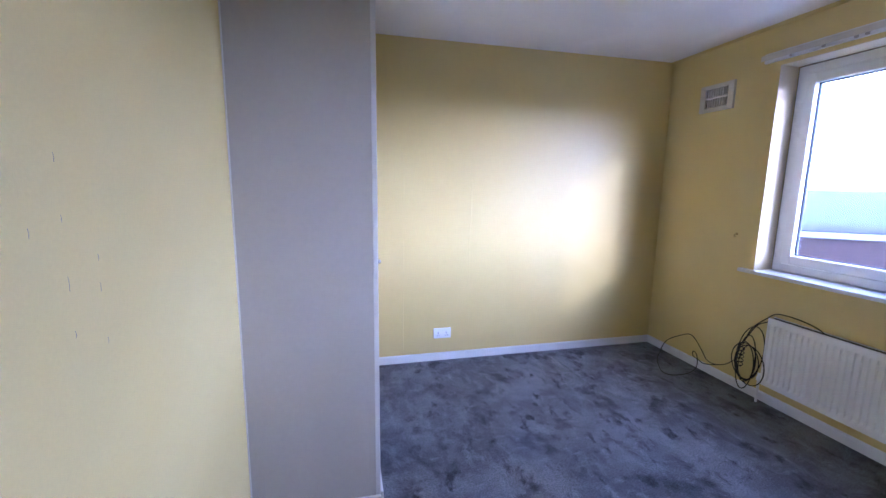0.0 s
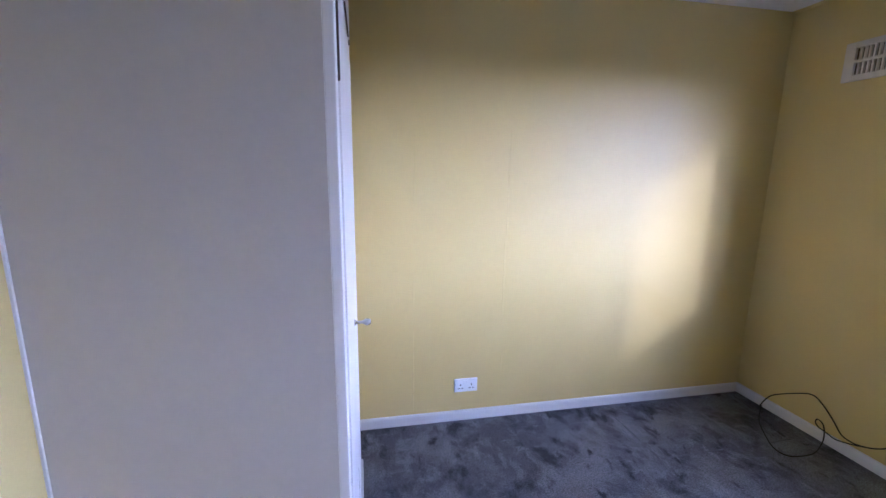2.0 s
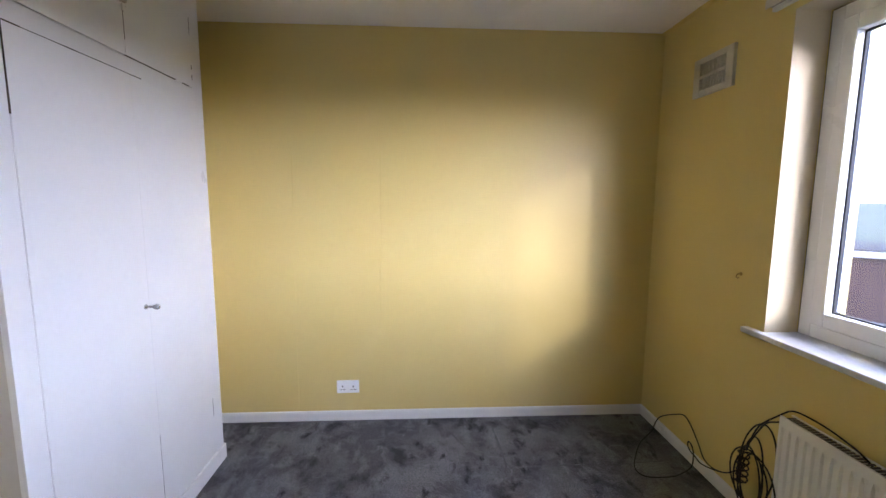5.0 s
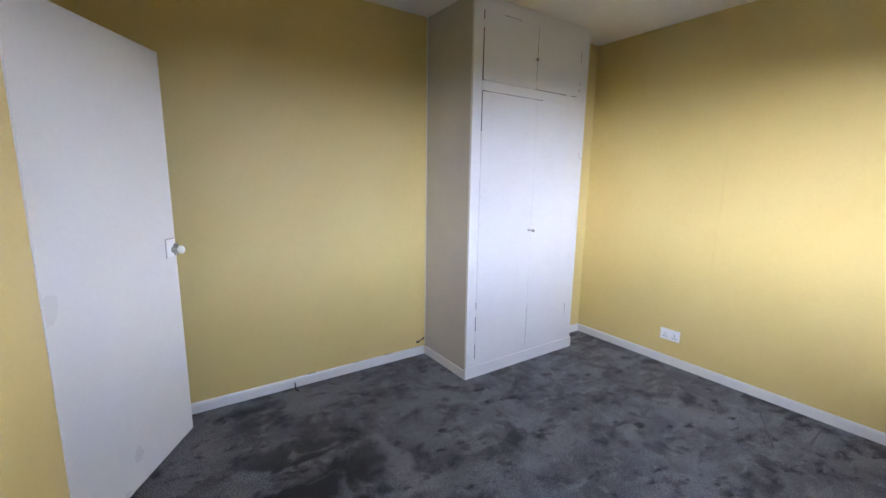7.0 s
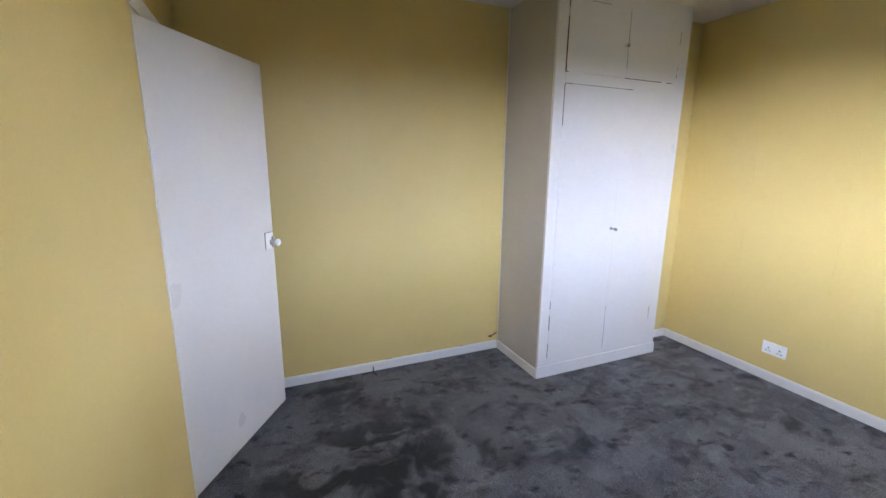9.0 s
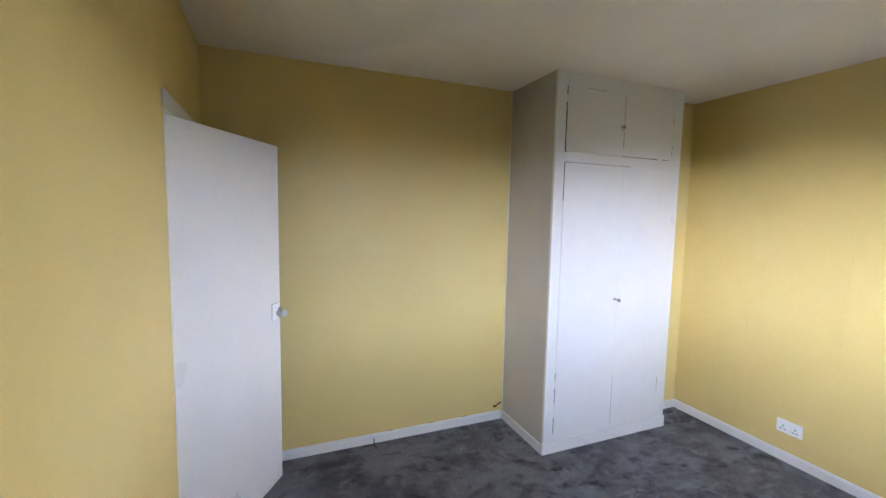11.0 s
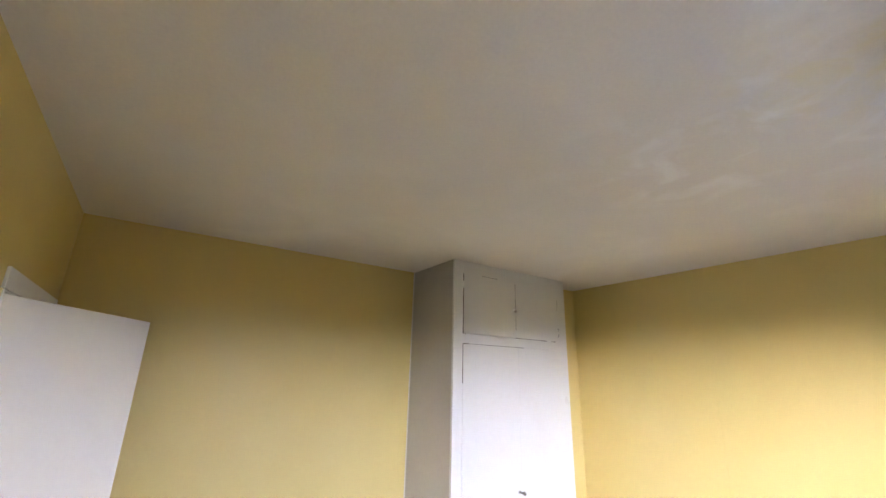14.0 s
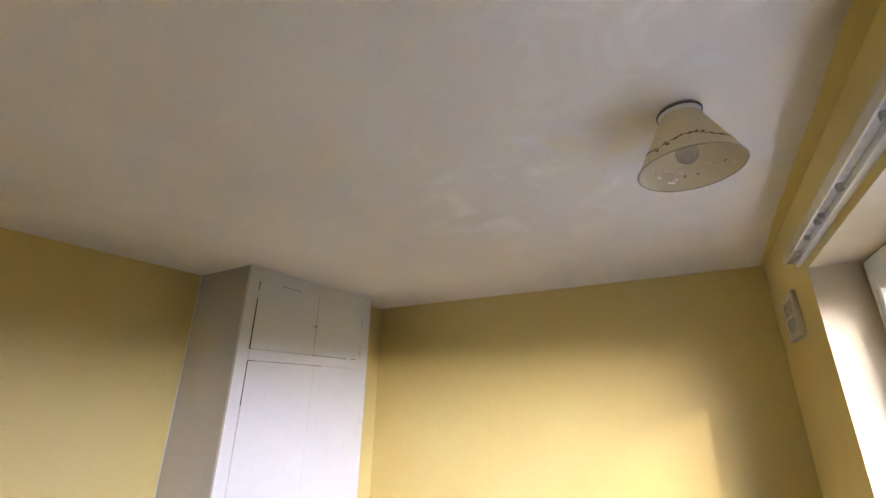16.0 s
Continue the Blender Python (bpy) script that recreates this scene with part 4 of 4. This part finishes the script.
def house(cx, cy, w, d, eave, ridge, label, windows, chimneys, turn=0.0, side_windows=()):
    """A hipped brick house: w along y, d along x, in its own frame, west front at x 0."""
    h = thing("house", (cx, cy, GROUND), label, "house", "houses behind the garages")
    h.matrix_world = pose(cx, cy, GROUND, 0, 0, turn)
    E, R = eave - GROUND, ridge - GROUND
    part("wall", box((0, -w / 2, 0), (d, w / 2, E)), BRICK, h, local=True)
    o = 0.35
    bm = bmesh.new()
    low = [bm.verts.new(p) for p in ((-o, -w / 2 - o, E), (d + o, -w / 2 - o, E), (d + o, w / 2 + o, E), (-o, w / 2 + o, E))]
    run = min(d, w) / 2
    if w >= d:
        a, b = bm.verts.new((d / 2, -w / 2 + run, R)), bm.verts.new((d / 2, w / 2 - run, R))
        faces = ((low[0], low[1], a), (low[1], low[2], b, a), (low[2], low[3], b), (low[3], low[0], a, b))
    else:
        a, b = bm.verts.new((run, 0, R)), bm.verts.new((d - run, 0, R))
        faces = ((low[0], low[3], a), (low[1], low[0], a, b), (low[2], low[1], b), (low[3], low[2], b, a))
    for fc in faces:
        bm.faces.new(fc)
    bm.faces.new(low[::-1])
    roof = part("roof", bm, ROOF, h, local=True)
    part("fascia", box((-o - 0.03, -w / 2 - o, E - 0.18), (-o, w / 2 + o, E + 0.02)), WHITE_OUT, h, "white fascia board", local=True)
    for y, hh in chimneys:
        part("chimney", box((d / 2 - 0.4, y - 0.45, R - 1.0), (d / 2 + 0.4, y + 0.45, R + hh), 0.03), BRICK, roof, local=True)
    for y, z, ww, hh, bars in windows:
        z -= GROUND
        fr = part("window", box((-0.05, y - ww / 2, z - hh / 2), (0.02, y + ww / 2, z + hh / 2), 0.01), WHITE_OUT, h, "white framed window", local=True)
        n = bars
        for i in range(n):
            y0 = y - ww / 2 + 0.07 + i * (ww - 0.07) / n
            part("pane", box((-0.056, y0, z - hh / 2 + 0.08), (-0.045, y0 + (ww - 0.07) / n - 0.07, z + hh / 2 - 0.08)), DARKGLASS, fr, local=True)
    for x, z, ww, hh in side_windows:
        z -= GROUND
        fr = part("window", box((x - ww / 2, -w / 2 - 0.05, z - hh / 2), (x + ww / 2, -w / 2 + 0.02, z + hh / 2), 0.01), WHITE_OUT, h, "white framed window", local=True)
        part("pane", box((x - ww / 2 + 0.12, -w / 2 - 0.056, z - hh / 2 + 0.1), (x + ww / 2 - 0.12, -w / 2 - 0.045, z + hh / 2 - 0.1)), DARKGLASS, fr, local=True)
    if side_windows:
        part("fascia", box((-o, -w / 2 - o - 0.03, E - 0.16), (d + o, -w / 2 - o, E + 0.02)), WHITE_OUT, h, "white fascia board", local=True)
    return h


house(38.5, 14.35, 6.0, 5.6, 1.5, 3.3, "red brick semi-detached house with hipped roof and white windows",
      [(-1.3, 0.7, 1.05, 1.1, 1), (1.4, 0.7, 1.4, 1.1, 2), (-1.4, -1.9, 1.6, 1.3, 2)], [], 0.0, [(1.5, 0.45, 2.1, 1.2), (1.5, -1.5, 2.1, 0.9)])
house(46.0, 14.1, 7.0, 7.0, 0.32, 1.9, "red brick house with dark roof and a wide white window",
      [(-1.6, -0.25, 1.6, 0.85, 3), (-3.1, -0.25, 0.4, 0.8, 1), (2.2, -0.5, 1.0, 1.1, 1)], [(1.2, 1.15)])
house(36.0, 3.9, 6.0, 7.0, 0.68, 2.6, "red brick house with a dark hipped roof and white windows",
      [(2.72, 0.2, 0.42, 0.9, 1), (1.55, 0.08, 0.62, 0.85, 2), (-1.2, 0.0, 0.9, 1.1, 1)], [(1.0, 0.2)])
house(40.0, -6.0, 14.0, 7.0, 0.9, 2.9, "long red brick house with a dark tiled roof",
      [(-5, 0.0, 1.4, 1.2, 2), (-2, 0.0, 1.4, 1.2, 2), (1.5, 0.0, 1.4, 1.2, 2), (5, 0.0, 1.4, 1.2, 2)], [(-3.0, 0.6), (3.5, 0.6)])


def garage_block():
    g = thing("garage", (18.4, 4.69, GROUND), "low pale concrete garage block with a pinkish tiled roof", "garage")
    y0, y1, x0, x1 = 0.89, 4.50, 18.6, 21.2
    part("wall", box((x0, y0, GROUND), (x1, y1, -0.95)), CONCRETE, g)
    bm = bmesh.new()
    rz = -0.36
    o = 0.2
    p = [(x0 - o, y0 - o, -0.97), (x0 - o, y1 + o, -0.97), (x1 + o, y1 + o, -0.97), (x1 + o, y0 - o, -0.97), ((x0 + x1) / 2, y0 - o, rz), ((x0 + x1) / 2, y1 + o, rz)]
    v = [bm.verts.new(q) for q in p]
    for fc in ((0, 1, 5, 4), (3, 4, 5, 2), (0, 4, 3), (1, 2, 5), (0, 3, 2, 1)):
        bm.faces.new([v[i] for i in fc])
    roof = part("roof", bm, ROOF_RED, g)
    part("gutter", box((x0 - o - 0.1, y0 - o, -1.02), (x0 - o, y1 + o, -0.92), 0.02), WHITE_OUT, g, "white gutter")
    for y in (y0 + 0.05, y0 + 1.5, y1 - 0.1):
        part("downpipe", add_tube(bmesh.new(), [(x0 - 0.06, y, -1.0), (x0 - 0.06, y, -2.0), (x0 - 0.06, y, GROUND)], 0.04, 8, 2), WHITE_OUT if y > 2 else SHADOWGREY, g)
    for i in range(14):
        t = (i + 0.5) / 14
        x = x0 - o + t * ((x0 + x1) / 2 - x0 + o)
        z = -0.97 + t * (rz + 0.97)
        part("tile_course", box((x - 0.012, y0 - o, z - 0.01), (x + 0.012, y1 + o, z + 0.035)), ROOF_RED, roof)
    g.matrix_world = pose(18.4, 4.69, GROUND, 0, 0, 51)


def flat_roof_building():
    g = thing("flat_roof_building", (24.0, 7.57, GROUND), "low flat-roofed building with a long white fascia", "outbuilding")
    part("wall", box((24.2, 1.8, GROUND), (29.0, 15.0, -0.66)), BRICK, g)
    part("fascia", box((24.0, 1.6, -0.66), (29.2, 15.2, -0.42), 0.02), WHITE_OUT, g, "broad white fascia")
    part("roof", box((24.15, 1.8, -0.42), (29.0, 15.0, -0.37)), ROOF, g)
    g.matrix_world = pose(24.0, 7.57, GROUND, 0, 0, 50)


def shed():
    g = thing("shed", (15.0, -1.0, GROUND), "dark hipped-roof outbuilding beside the garages", "shed")
    part("wall", box((15.2, -3.6, GROUND), (19.0, 0.8, -0.12)), CONCRETE, g)
    bm = bmesh.new()
    v = [bm.verts.new(q) for q in ((14.9, -3.9, -0.12), (14.9, 1.1, -0.12), (19.3, 1.1, -0.12), (19.3, -3.9, -0.12), (17.1, -1.9, 0.92), (17.1, -0.9, 0.92))]
    for fc in ((0, 1, 5, 4), (2, 3, 4, 5), (1, 2, 5), (3, 0, 4), (0, 3, 2, 1)):
        bm.faces.new([v[i] for i in fc])
    part("roof", bm, ROOF, g)
    part("gutter", box((14.8, -3.9, -0.2), (14.9, 1.1, -0.1), 0.02), SHADOWGREY, g, "dark gutter")


def tree(cx, cy, top, spread, seed, label, low=0.35, leaves=LEAF_G):
    rnd = random.Random(seed)
    t = thing("tree", (cx, cy, GROUND), label, "tree", "trees behind the houses")
    hgt = top - GROUND
    bm = bmesh.new()
    tips = []
    trunk = [(0, 0, 0), (0.1, 0.05, hgt * 0.2), (-0.05, 0.1, hgt * 0.42)]
    add_tube(bm, trunk, 0.28, 9, 4)
    for i in range(11):
        a = i * 2.4 + rnd.uniform(-0.3, 0.3)
        s = spread * rnd.uniform(0.35, 0.95)
        z = hgt * rnd.uniform(low + 0.12, 0.93)
        tip = (s * math.cos(a), s * math.sin(a), z)
        add_tube(bm, [(-0.05, 0.1, hgt * rnd.uniform(0.3, 0.42)), (tip[0] * 0.5, tip[1] * 0.5, hgt * 0.4 + (z - hgt * 0.4) * 0.55), tip], 0.09, 6, 3)
        tips.append(tip)
    part("trunk", bm, BARK, t, local=True)
    verts, faces = [], []
    for tip in tips + [(0, 0, hgt * 0.9), (0.3, -0.4, hgt * 0.78)]:
        n = 430
        rr = spread * rnd.uniform(0.28, 0.46)
        for _ in range(n):
            u = Vector((rnd.gauss(0, 1), rnd.gauss(0, 1), rnd.gauss(0, 0.8)))
            p = Vector(tip) + u.normalized() * rr * rnd.random() ** 0.45
            if p.z > hgt:
                p.z = hgt - rnd.random() * 0.3
            a = Vector((rnd.gauss(0, 1), rnd.gauss(0, 1), rnd.gauss(0, 1))).normalized() * rnd.uniform(0.10, 0.22)
            b = a.cross(Vector((rnd.gauss(0, 1), rnd.gauss(0, 1), rnd.gauss(0, 1)))).normalized() * rnd.uniform(0.08, 0.16)
            k = len(verts)
            verts += [p - a, p + b, p + a, p - b]
            faces.append((k, k + 1, k + 2, k + 3))
    me = bpy.data.meshes.new("crown")
    me.from_pydata([tuple(v) for v in verts], [], faces)
    me.materials.append(leaves)
    cr = new("crown", me)
    cr.parent = t
    tagged(cr, kind="stuff")
    return t


garage_block()
flat_roof_building()
shed()
tree(60.0, 12.6, 5.6, 2.9, 3, "tall broad leafy tree behind the brick houses", 0.12)
tree(64.0, 18.6, 3.7, 2.3, 21, "lower pale leafy tree between the roofs", 0.35, LEAF_PALE)
tree(66.0, 22.0, 3.3, 2.6, 34, "lower pale leafy tree between the roofs", 0.35, LEAF_PALE)
tree(41.0, 9.7, -0.1, 1.3, 55, "rounded garden shrub tree beside the house", 0.1, LEAF_PALE)
